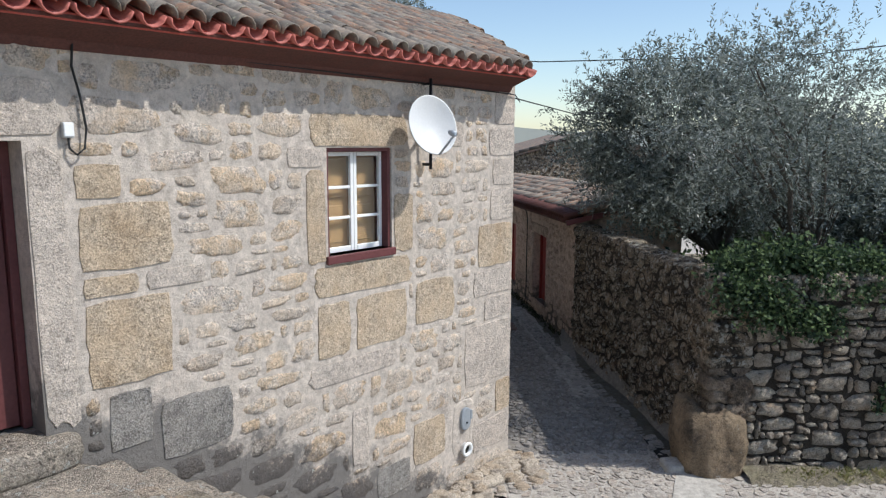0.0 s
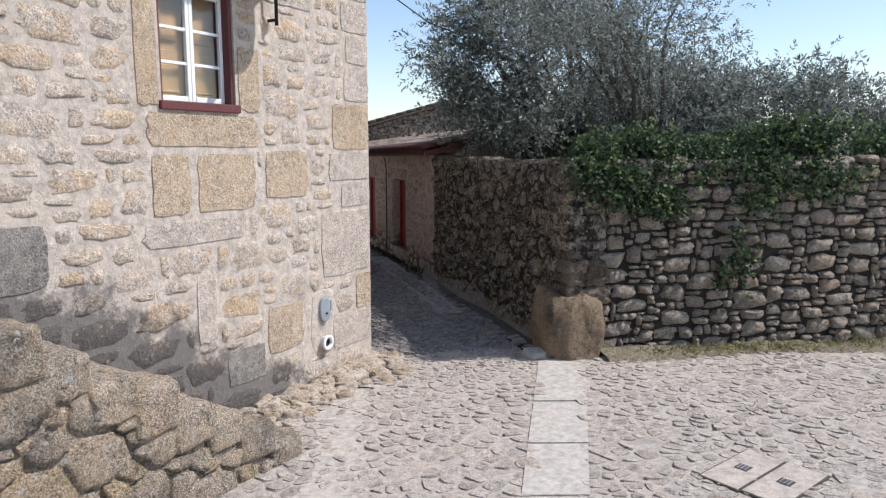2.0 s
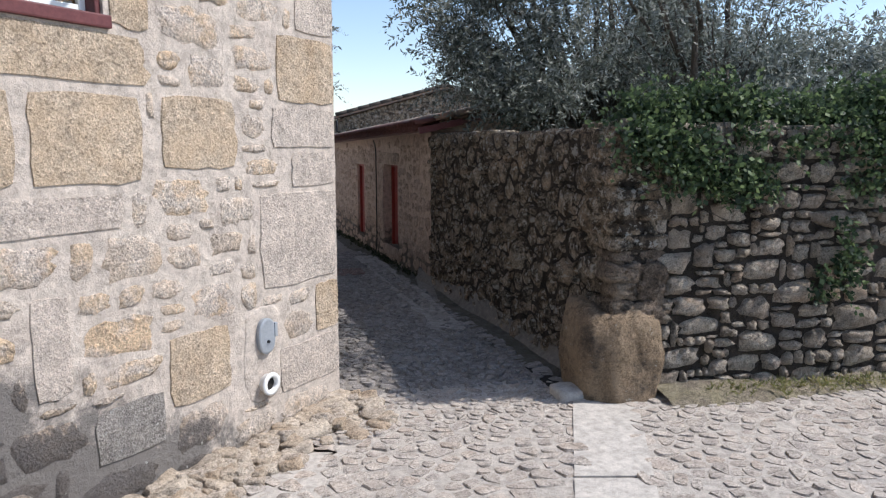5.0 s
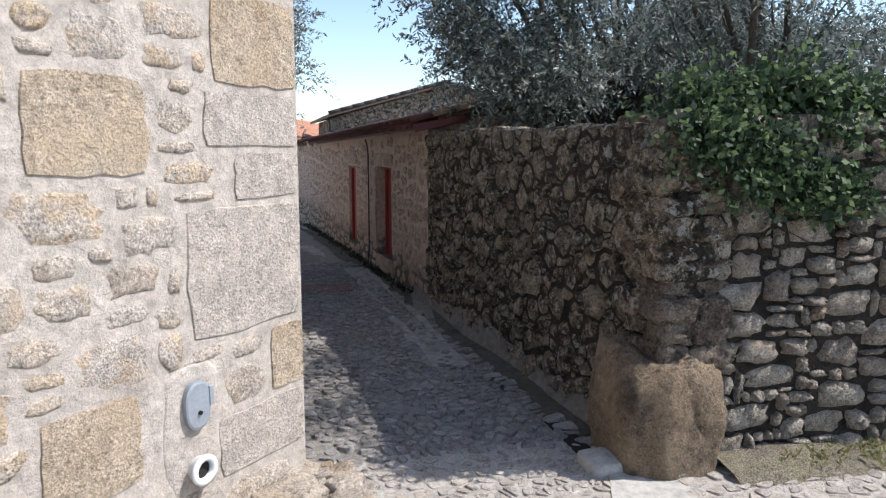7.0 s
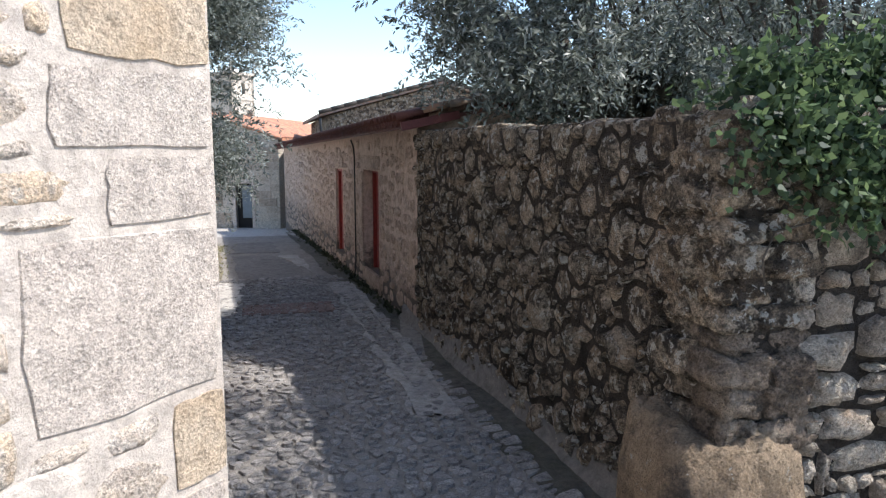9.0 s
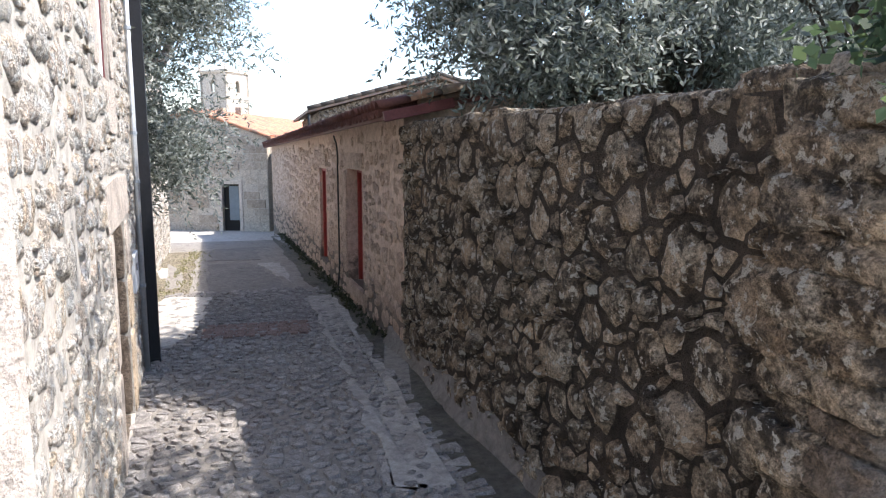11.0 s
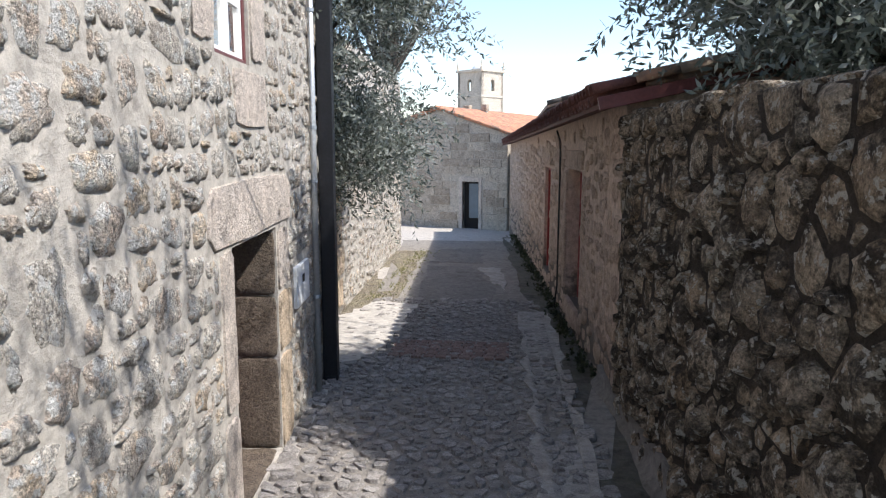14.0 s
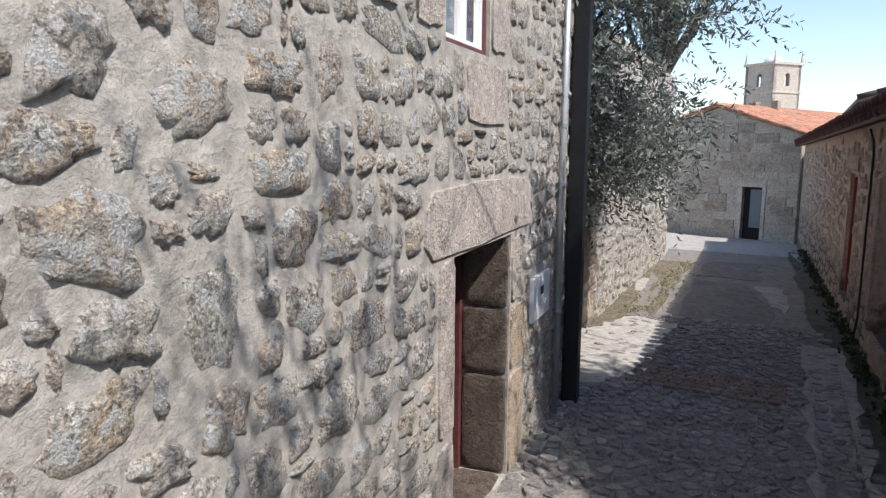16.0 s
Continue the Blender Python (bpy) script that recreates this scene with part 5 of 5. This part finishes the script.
while z < 3.3:
    hgt = rr.uniform(0.26, 0.36)
    u = -5.8 + (course % 2) * 0.3
    while u < -0.05:
        w = min(rr.uniform(0.45, 0.95), -u)
        if z + hgt < min(gable_z(u), gable_z(u + w)) and not (u + w > DO[0] - 0.14 and u < DO[1] + 0.14 and z < DO[3] + 0.18) and w > 0.15:
            link_mesh("block", *stone_geometry([(-w / 2 + 0.006, -hgt / 2 + 0.006), (w / 2 - 0.006, -hgt / 2 + 0.006), (w / 2 - 0.006, hgt / 2 - 0.006), (-w / 2 + 0.006, hgt / 2 - 0.006)], rr.uniform(0.015, 0.04), rr, 0.96, cut=True), m_ashlar, chapel, at=(u + w / 2, 0, z + hgt / 2))
        u += w
    z += hgt
    course += 1
part("door_surround", box(DO[0] - 0.13, DO[0], -0.03, 0.3, -1.2, DO[3], 0.01), m_pale, chapel)
part("door_surround", box(DO[1], DO[1] + 0.13, -0.03, 0.3, -1.2, DO[3], 0.01), m_pale, chapel)
part("door_surround", box(DO[0] - 0.13, DO[1] + 0.13, -0.03, 0.3, DO[3], DO[3] + 0.16, 0.01), m_pale, chapel)
cd = part("door", box(DO[0], DO[1], 0.16, 0.2, -1.2, DO[3]), m_dark, chapel, "dark doorway with a blue-grey glazed leaf")
part("panel", box(DO[0] + 0.22, DO[1] - 0.08, 0.13, 0.15, -0.55, DO[3] - 0.08, 0.004), plain_material("blue-grey leaf", (0.15, 0.18, 0.2), 0.5, 0.2), cd)
for side in (-1, 1):
    slope = bmesh.new()
    x_eave = 0.2 if side > 0 else -6.0
    z_eave = gable_z(0) - 0.04
    vs = [slope.verts.new(p) for p in ((-2.9, -0.12, 3.5), (-2.9, 11.2, 3.5), (x_eave, 11.2, z_eave), (x_eave, -0.12, z_eave))]
    vs2 = [slope.verts.new(v.co + Vector((0, 0, 0.09))) for v in vs]
    slope.faces.new(vs)
    slope.faces.new(vs2[::-1])
    for k in range(4):
        slope.faces.new((vs[k], vs2[k], vs2[(k + 1) % 4], vs[(k + 1) % 4]))
    roof_part = part("roof", slope, m_redroof, chapel, "orange clay tiles")
    rows_v, rows_f = [], []
    along = Vector((x_eave + 2.9, 0, z_eave - 3.5))
    for k in range(56):
        y = -0.1 + 0.2 * k
        for j in range(6):
            a = math.pi * j / 5
            for q in (0.0, 1.0):
                p = Vector((-2.9, y + 0.075 * math.cos(a), 3.59 + 0.06 * math.sin(a))) + along * q
                rows_v.append(tuple(p))
        o = 12 * k
        rows_f += [(o + 2 * j, o + 2 * j + 1, o + 2 * j + 3, o + 2 * j + 2) for j in range(5)]
    link_mesh("tiles", rows_v, rows_f, m_redroof, roof_part, smooth=True, kind="stuff")
part("chimney", box(-3.5, -3.2, 3.2, 3.5, 3.2, 3.82, 0.02), m_step_side, chapel)
part("chimney", box(-2.75, -2.5, 3.4, 3.65, 3.2, 3.85, 0.02), m_step_side, chapel)

tower = thing("bell_tower", pose(-0.85, 76.2, 0, 0, 0, -40.0), "square granite bell tower with arched openings and corner finials", "tower")
TS, TZ = 3.1, 9.0


def arched_wall(w, z0, z1, ow, oz0, oz1, thick):
    """A wall with one arched opening through it."""
    bm = bmesh.new()
    arch = [(w / 2 - ow / 2, oz0), *[(w / 2 - ow / 2 * math.cos(math.pi * k / 8), oz1 + ow / 2 * math.sin(math.pi * k / 8)) for k in range(9)], (w / 2 + ow / 2, oz0)]
    left = [(0, z0), (w / 2, z0), (w / 2, oz0)] + arch[:6] + [(w / 2, z1), (0, z1)]
    right = [(w, z1), (w / 2, z1)] + arch[5:] + [(w / 2, oz0), (w / 2, z0), (w, z0)]
    for loop in (left, right):
        f0 = [bm.verts.new((x, 0, z)) for x, z in loop]
        f1 = [bm.verts.new((x, thick, z)) for x, z in loop]
        bm.faces.new(f0)
        bm.faces.new(f1[::-1])
        for k in range(len(loop)):
            bm.faces.new((f0[k], f1[k], f1[(k + 1) % len(loop)], f0[(k + 1) % len(loop)]))
    return bm


for k in range(4):
    wob = part("wall", arched_wall(TS, -1.5, TZ, 0.55, TZ - 1.75, TZ - 0.95, 0.3), m_ashlar_isl, tower)
    wob.matrix_local = pose(0, 0, 0, 0, 0, 90 * k) @ pose(-TS / 2, -TS / 2, 0)
    fin = part("finial", tube([(0, 0, TZ + 0.2), (0, 0, TZ + 0.4), (0, 0, TZ + 1.1)], [0.14, 0.12, 0.03], 8), m_ashlar_isl, tower)
    fin.matrix_local = pose(0, 0, 0, 0, 0, 90 * k) @ pose(-TS / 2, -TS / 2, 0)
part("cornice", box(-TS / 2 - 0.15, TS / 2 + 0.15, -TS / 2 - 0.15, TS / 2 + 0.15, TZ, TZ + 0.22, 0.03), m_ashlar_isl, tower)
part("string_course", box(-TS / 2 - 0.08, TS / 2 + 0.08, -TS / 2 - 0.08, TS / 2 + 0.08, TZ - 2.35, TZ - 2.2, 0.02), m_ashlar_isl, tower)
part("dome", tube([(0, 0, TZ + 0.2), (0, 0, TZ + 0.55), (0, 0, TZ + 0.8), (0, 0, TZ + 0.95)], [0.9, 0.8, 0.5, 0.05], 16), m_white, tower, "white dome", smooth=True)

gabled = thing("gabled_house", pose(3.75, 27.5, 0.05), "dark stone house with a low gable behind the shed", "house")
bm = bmesh.new()
prof = [(0, -1), (7.3, -1), (7.3, 3.2), (3.65, 4.22), (0, 3.2)]
a = [bm.verts.new((x, 0, z)) for x, z in prof]
b = [bm.verts.new((x, 8, z)) for x, z in prof]
bm.faces.new(a)
bm.faces.new(b[::-1])
for k in range(5):
    bm.faces.new((a[k], b[k], b[(k + 1) % 5], a[(k + 1) % 5]))
part("wall", bm, m_dry_isl, gabled)
stones = [(u, z, outline_rect(w, h, rng, 10, 4, 0.12), 0.02) for u, z, w, h in pack(0.02, 7.28, 2.2, 4.1, [], [(0.3, 0.5, 0.15, 0.25, 1.0), (0.15, 0.3, 0.1, 0.16, 2.0)], 0.03, 61, grow=4) if z + h / 2 < 3.2 + (3.65 - abs(u - 3.65)) * 0.279 - 0.05]
lay_stones(gabled, stones, m_dry, m_dry_isl, (0, 3), many=60)
for side in (0, 1):
    bm = bmesh.new()
    x0, x1 = (-0.35, 3.65) if side == 0 else (7.65, 3.65)
    vs = [bm.verts.new(p) for p in ((x0, -0.2, 3.14), (x1, -0.2, 4.25), (x1, 8.1, 4.25), (x0, 8.1, 3.14))]
    vs2 = [bm.verts.new(v.co + Vector((0, 0, 0.1))) for v in vs]
    bm.faces.new(vs)
    bm.faces.new(vs2[::-1])
    for k in range(4):
        bm.faces.new((vs[k], vs2[k], vs2[(k + 1) % 4], vs[(k + 1) % 4]))
    part("roof", bm, m_tile_isl, gabled)
    for k in range(10):
        q = k / 10
        p0 = Vector((x0 + (x1 - x0) * q, -0.18, 3.27 + 1.11 * q))
        p1 = Vector((x0 + (x1 - x0) * (q + 0.115), -0.18, 3.27 + 1.11 * (q + 0.115)))
        part("verge_tile", tube([p0, p1], [0.07, 0.06], 8), m_old_tile, gabled, smooth=True)
part("gutter_pipe", tube([(-0.3, -0.15, 3.1), (-0.3, -0.15, 2.7), (0.0, -0.1, 2.6)], 0.04, 8), m_black, gabled, smooth=True)
# barge rafter at the near end of the shed roof
barge = part("barge_board", box(SLEN + 0.27, SLEN + 0.31, 0.0, 0.75, -0.07, 0.03, 0.006), m_red, shed_roof)

# distant low hills and trees beyond the gardens
hill = bmesh.new()
xs = [-400 + 20 * k for k in range(60)]
lo = [hill.verts.new((x, 420, -40)) for x in xs]
hi = [hill.verts.new((x, 420 + 30 * math.sin(x * 0.01), 9 + 5 * math.sin(x * 0.013) + 3 * math.sin(x * 0.041))) for x in xs]
bk = [hill.verts.new((x, 520, -40)) for x in xs]
for k in range(59):
    hill.faces.new((lo[k], lo[k + 1], hi[k + 1], hi[k]))
    hill.faces.new((hi[k], hi[k + 1], bk[k + 1], bk[k]))
tagged(part("backdrop", hill, m_olive, None, smooth=True), "low wooded hills on the horizon", "hills", kind="structure")

# ---- street surface: slabs, sand, bank, covers ----


def flat_piece(name, outline, z, thick, material, parent, label="", kind=""):
    bm = bmesh.new()
    top = [bm.verts.new((x, y, gz(x, y) + z)) for x, y in outline]
    low = [bm.verts.new((x, y, gz(x, y) + z - thick)) for x, y in outline]
    bm.faces.new(top)
    for k in range(len(outline)):
        bm.faces.new((top[k], low[k], low[(k + 1) % len(outline)], top[(k + 1) % len(outline)]))
    return part(name, bm, material, parent, label, kind=kind)


def slab_side(k):
    return (2.12 + 1.26 * k, 5.18 + 2.72 * k), (2.63 + 1.31 * k, 5.05 + 2.71 * k)


def lane_edge(y):
    """Where the foot of the garden wall and of the shed stands, across the lane."""
    return 3.40 + (13.33 - y) * (0.07 if y < 13.33 else 0.06)


rr = random.Random(3)
cuts = [-0.75, -0.18, 0.14, 0.49, 1.0]
for a, b in zip(cuts, cuts[1:]):
    (x0, y0), (x1, y1) = slab_side(a + 0.006)
    (x3, y3), (x2, y2) = slab_side(b - 0.006)
    flat_piece("slab", [(x0, y0), (x1, y1), (x2, y2), (x3, y3)], 0.014 + rr.uniform(-0.003, 0.004), 0.06, m_slab, ground)
lid = part("gutter_stone", rock(3.24, 3.5, 7.85, 8.15, -0.06, 0.09, 14, 0.05), m_slab, ground, smooth=True)
# solid black box painted in for the shade of the gutter opening
gap_ob = part("gutter_mouth", box(3.3, 3.44, 8.16, 8.85, -0.02, 0.014, 0.0), m_dark, ground)


def ragged(points, seed, amount, steps=5):
    r = random.Random(seed)
    out = []
    for (x0, y0), (x1, y1) in zip(points, points[1:] + points[:1]):
        for k in range(steps):
            q = k / steps
            out.append((x0 + (x1 - x0) * q + r.uniform(-amount, amount), y0 + (y1 - y0) * q + r.uniform(-amount, amount)))
    return out


flat_piece("garden_soil", ragged([(5.85, 12.9), (16.0, 12.9), (16.0, 26.5), (4.75, 26.5)], 18, 0.1, 8), 0.03, 0.05, m_soil, ground, kind="stuff")
flat_piece("garden_soil", ragged([(4.1, 8.3), (14.0, 8.3), (15.0, 13.0), (4.1, 13.0)], 8, 0.1, 8), 0.01, 0.05, m_soil, ground, kind="stuff")
flat_piece("sand_strip", ragged([(0.2, 4.9), (0.62, 4.9), (1.2, 7.3), (0.95, 7.5), (0.55, 6.4)], 2, 0.1, 14), 0.008, 0.03, m_sand, ground, kind="stuff")
flat_piece("concrete_strip", ragged([(2.74, 10.4), (3.1, 10.4), (3.02, 16.8), (2.62, 16.8)], 3, 0.07, 22), 0.03, 0.03, m_strip, ground)
flat_piece("concrete_patch", ragged([(1.2, 15.2), (2.5, 15.3), (2.6, 17.0), (1.1, 16.9)], 4, 0.12, 8), 0.012, 0.03, m_fillet, ground)
flat_piece("concrete_patch", ragged([(1.1, 17.2), (2.35, 17.1), (2.2, 19.0), (1.7, 20.8), (0.95, 20.8)], 5, 0.06, 6), 0.014, 0.03, m_fillet, ground)
flat_piece("concrete_patch", ragged([(1.85, 20.7), (2.3, 20.6), (2.45, 18.2), (2.25, 19.0)], 15, 0.05, 6), 0.018, 0.03, m_strip, ground)
flat_piece("concrete_patch", ragged([(0.9, 21.3), (1.9, 21.3), (1.8, 23.6), (0.85, 23.4)], 16, 0.08, 6), 0.014, 0.03, m_fillet, ground)
flat_piece("sand_strip", ragged([(0.35, 14.2), (1.0, 14.3), (1.22, 15.6), (1.2, 17.1), (0.62, 17.3), (0.3, 16.3)], 17, 0.05, 8), 0.03, 0.05, m_sand, ground, kind="stuff")
for x in range(10):
    for y in range(6):
        bx, by = 1.3 + x * 0.125 + 0.03 * (y % 2), 14.6 + y * 0.11
        link_mesh("brick", *stone_geometry([(-0.057, -0.05), (0.057, -0.05), (0.057, 0.05), (-0.057, 0.05)], 0.012, rr, 0.96, cut=True), m_brick, ground, at=(bx, by, gz(bx, by) + 0.02)).rotation_euler = (radians(-90), 0, 0)
edge_y = [8.5 + 0.9 * k for k in range(21)]
flat_piece("gutter_bed", ragged([(lane_edge(y) - 0.4 - 0.04 * math.sin(2.1 * y), y) for y in edge_y] + [(lane_edge(y) + 0.05, y) for y in edge_y[::-1]], 40, 0.02, 4), 0.011, 0.03, m_moss, ground, kind="stuff")

# a sloping mortar fillet along the foot of the garden wall
fil_v, fil_n = [], 46
for k in range(fil_n):
    y = 8.55 + 0.12 * k
    x, w, h = lane_edge(y), 0.085 + 0.03 * math.sin(y * 2.3) + rr.uniform(-0.012, 0.012), 0.2 + 0.06 * math.sin(y * 1.7 + 1) + rr.uniform(-0.02, 0.02)
    fil_v += [(x - w, y, gz(x, y) - 0.01), (x - w * 0.93, y, gz(x, y) + 0.03), (x - w * 0.4, y, gz(x, y) + h * 0.42), (x - 0.03, y, gz(x, y) + h), (x + 0.06, y, gz(x, y) + h)]
link_mesh("mortar_fillet", fil_v, [(5 * i + j, 5 * i + j + 1, 5 * i + j + 6, 5 * i + j + 5) for i in range(fil_n - 1) for j in range(4)], m_fillet, ground, smooth=True)

# soil bank and weeds at the foot of the street wall and of the next house
bank_v, bank_f = [], []
for i in range(60):
    x = 4.15 + 0.11 * i
    wv = 0.28 + 0.1 * math.sin(x * 1.7)
    for y, z in ((7.9, 0.1), (7.8, 0.09 + 0.03 * math.sin(x * 3)), (7.8 - wv * 0.6, 0.05), (7.8 - wv, -0.02)):
        bank_v.append((x, y, gz(x, y) + z))
bank_f = [(4 * i + j, 4 * i + 4 + j, 4 * i + 5 + j, 4 * i + 1 + j) for i in range(59) for j in range(3)]
link_mesh("soil_bank", bank_v, bank_f, m_soil, ground, smooth=True)
g = np.random.default_rng(8)


def weeds(name, spots, leaf, label, material=None):
    w = thing(name, Matrix.Identity(4), label, "weeds", kind="stuff")
    n = len(spots)
    ways = g.normal(size=(n, 3)) * np.array([0.5, 0.5, 0.2]) + np.array([0, 0, 0.8])
    ways /= np.linalg.norm(ways, axis=1)[:, None]
    leaf_cloud("leaves", np.array(spots), ways, g.uniform(0.02, 0.08, n), 5, leaf, leaf * (0.3 if material else 0.12), material or m_weed, w, 9, 1.0)["kind"] = "stuff"


weeds("weeds", [(x, y, gz(x, y) + 0.05) for x, y in zip(g.uniform(4.6, 9.5, 420), 7.72 + g.normal(size=420) * 0.09)], 0.06, "dry yellow-green weeds at the foot of the wall")
weeds("weeds", [(x, y, gz(x, y)) for x, y in zip(0.4 + np.abs(g.normal(size=190)) * 0.2, g.uniform(17.3, 23, 190))], 0.045, "low weeds along the next house")
weeds("weeds", [(lane_edge(y) - abs(d) - 0.02, y, gz(lane_edge(y), y) + 0.02) for y, d in zip(g.uniform(14.0, 27.0, 380), g.normal(size=380) * 0.09)], 0.05, "dark green weeds and moss along the foot of the shed", m_mossleaf)
flat_piece("soil_strip", ragged([(0.1, 16.5), (0.85, 16.3), (0.6, 23.0), (-0.2, 23.0)], 6, 0.06, 8), 0.008, 0.03, m_soil, ground, kind="stuff")

# square concrete covers in the street
m_cover = stone_material("worn cover", [(0.36, 0.315, 0.27), (0.46, 0.41, 0.355), (0.41, 0.35, 0.29)], None, grain=0.2, stain=0.25, dark=(0.27, 0.24, 0.205), relief=0.006, pits=0.0)
cover = thing("utility_cover", pose(3.81, 4.65, gz(3.81, 4.65), 0, 0, 24), "sand-coloured concrete utility cover with a small iron lid", "cover")
part("frame", box(-0.395, 0.395, -0.17, 0.17, -0.05, 0.016, 0.004), m_bark, cover, "narrow rusty iron rim")
part("slab", box(-0.38, 0.38, -0.155, 0.155, -0.02, 0.022, 0.004), m_cover, cover)
part("lid", box(-0.055, 0.055, -0.055, 0.055, 0.01, 0.026, 0.003), m_bark, cover, "rusty iron lid")
for x in (-0.03, 0.0, 0.03):
    for y in (-0.03, 0.0, 0.03):
        part("stud", box(x - 0.008, x + 0.008, y - 0.008, y + 0.008, 0.02, 0.031, 0.002, None, 1), m_grey, cover)
cover2 = copy_thing(cover, pose(3.965, 4.35, gz(3.965, 4.35), 0, 0, 24))

# loose rubble along the foot of the house
rr = random.Random(15)
for k in range(130):
    u, n = rr.uniform(-2.3, 0.12), abs(rr.gauss(0.03, 0.2)) + 0.04
    s = rr.uniform(0.05, 0.12)
    x, y, _ = hf(u, n, 0)
    b = part("rubble_stone", rock(-s, s * rr.uniform(0.7, 1.2), -s * 0.75, s * 0.75, -s * 0.5, s * 0.38, k, 0.2, 3, 8.0), m_rubble, ground, smooth=True)
    b.location, b.rotation_euler = (x, y, gz(x, y) + max(0.0, 0.09 - n * 0.2)), (rr.uniform(-0.3, 0.3), rr.uniform(-0.3, 0.3), rr.uniform(0, 6))

# joint bed of the lane, dimmed in colour for the shade there
m_bed_shaded = stone_material("shaded lane bed", [(0.17, 0.15, 0.13), (0.26, 0.235, 0.205), (0.21, 0.19, 0.165)], None, grain=0.2, relief=0.008, pits=0.0)
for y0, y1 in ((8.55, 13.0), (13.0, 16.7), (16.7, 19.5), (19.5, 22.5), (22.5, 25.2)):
    flat_piece("lane_bed", ragged([(1.42 - 0.1 * (y0 - 8.4), y0), (lane_edge(y0), y0), (lane_edge(y1), y1), (1.4 - 0.1 * (y1 - 8.4), y1)], int(y1), 0.02, 6), 0.004, 0.03, m_bed_shaded, ground, kind="stuff")

# ---- street cobbles ----


def inside(x, y):
    """Where no cobbles lie: under the house, the stairs, the walls, the slabs and the patches."""
    u, n = (x - 1.34) * 0.7 + (y - 8.33) * 0.714, (x - 1.34) * 0.714 - (y - 8.33) * 0.7
    if n < 0.03 and x < 1.3 - 0.1 * (y - 8.33) and y < 14:
        return True
    if (u < -2.35 and -0.1 < n < 1.0) or (y > 7.72 and x > lane_edge(y) - 0.34) or (x < 0.8 and y > 14 and x < 0.6):
        return True
    k = (y - 5.1) / 2.72
    if -0.8 < k < 1.03 and 2.08 + 1.26 * k < x < 2.66 + 1.31 * k:
        return True
        return (2.72 < x < 3.02 and 10.7 < y < 16.6) or (1.25 < x < 2.55 and 14.55 < y < 15.25) or (1.15 < x < 2.5 and 15.25 < y < 16.9)


pts = scatter(-1.6, 9.0, 2.8, 7.75, 0.15, 0.108, 31, 0.4, inside, 0.4)
pts += scatter(0.2, 3.7, 7.75, 17.5, 0.12, 0.088, 32, 0.42, inside, 0.4)
r = random.Random(9)
cells = voronoi(pts, 0.009, 1.0, 0.15, 10)
order = sorted(range(len(pts)), key=lambda i: (pts[i][0] - 2.0) ** 2 + (pts[i][1] - 8.2) ** 2)
joined = {False: ([], []), True: ([], [])}
count = 0
for i in order:
    if not cells[i] or (pts[i][1] < 7.6 and r.random() < 0.06):
        continue
    x, y = pts[i]
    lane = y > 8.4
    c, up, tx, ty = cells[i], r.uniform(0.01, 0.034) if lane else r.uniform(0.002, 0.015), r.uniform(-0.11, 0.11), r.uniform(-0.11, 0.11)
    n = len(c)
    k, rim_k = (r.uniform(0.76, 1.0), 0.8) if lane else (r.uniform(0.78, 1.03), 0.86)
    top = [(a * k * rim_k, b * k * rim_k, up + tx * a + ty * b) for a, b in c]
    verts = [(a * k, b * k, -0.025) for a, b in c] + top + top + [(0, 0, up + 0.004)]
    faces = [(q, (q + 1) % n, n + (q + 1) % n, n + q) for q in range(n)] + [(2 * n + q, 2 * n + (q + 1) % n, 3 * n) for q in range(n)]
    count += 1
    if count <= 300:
        link_mesh("cobble", verts, faces, m_cobl_shaded if lane else m_cob, ground, smooth=True, at=(x, y, gz(x, y)))
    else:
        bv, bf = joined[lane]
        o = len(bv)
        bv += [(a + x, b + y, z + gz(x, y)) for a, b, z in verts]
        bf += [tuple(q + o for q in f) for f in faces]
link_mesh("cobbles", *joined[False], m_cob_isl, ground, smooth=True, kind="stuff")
link_mesh("lane_cobbles", *joined[True], m_cobl_shaded_isl, ground, smooth=True, kind="stuff")
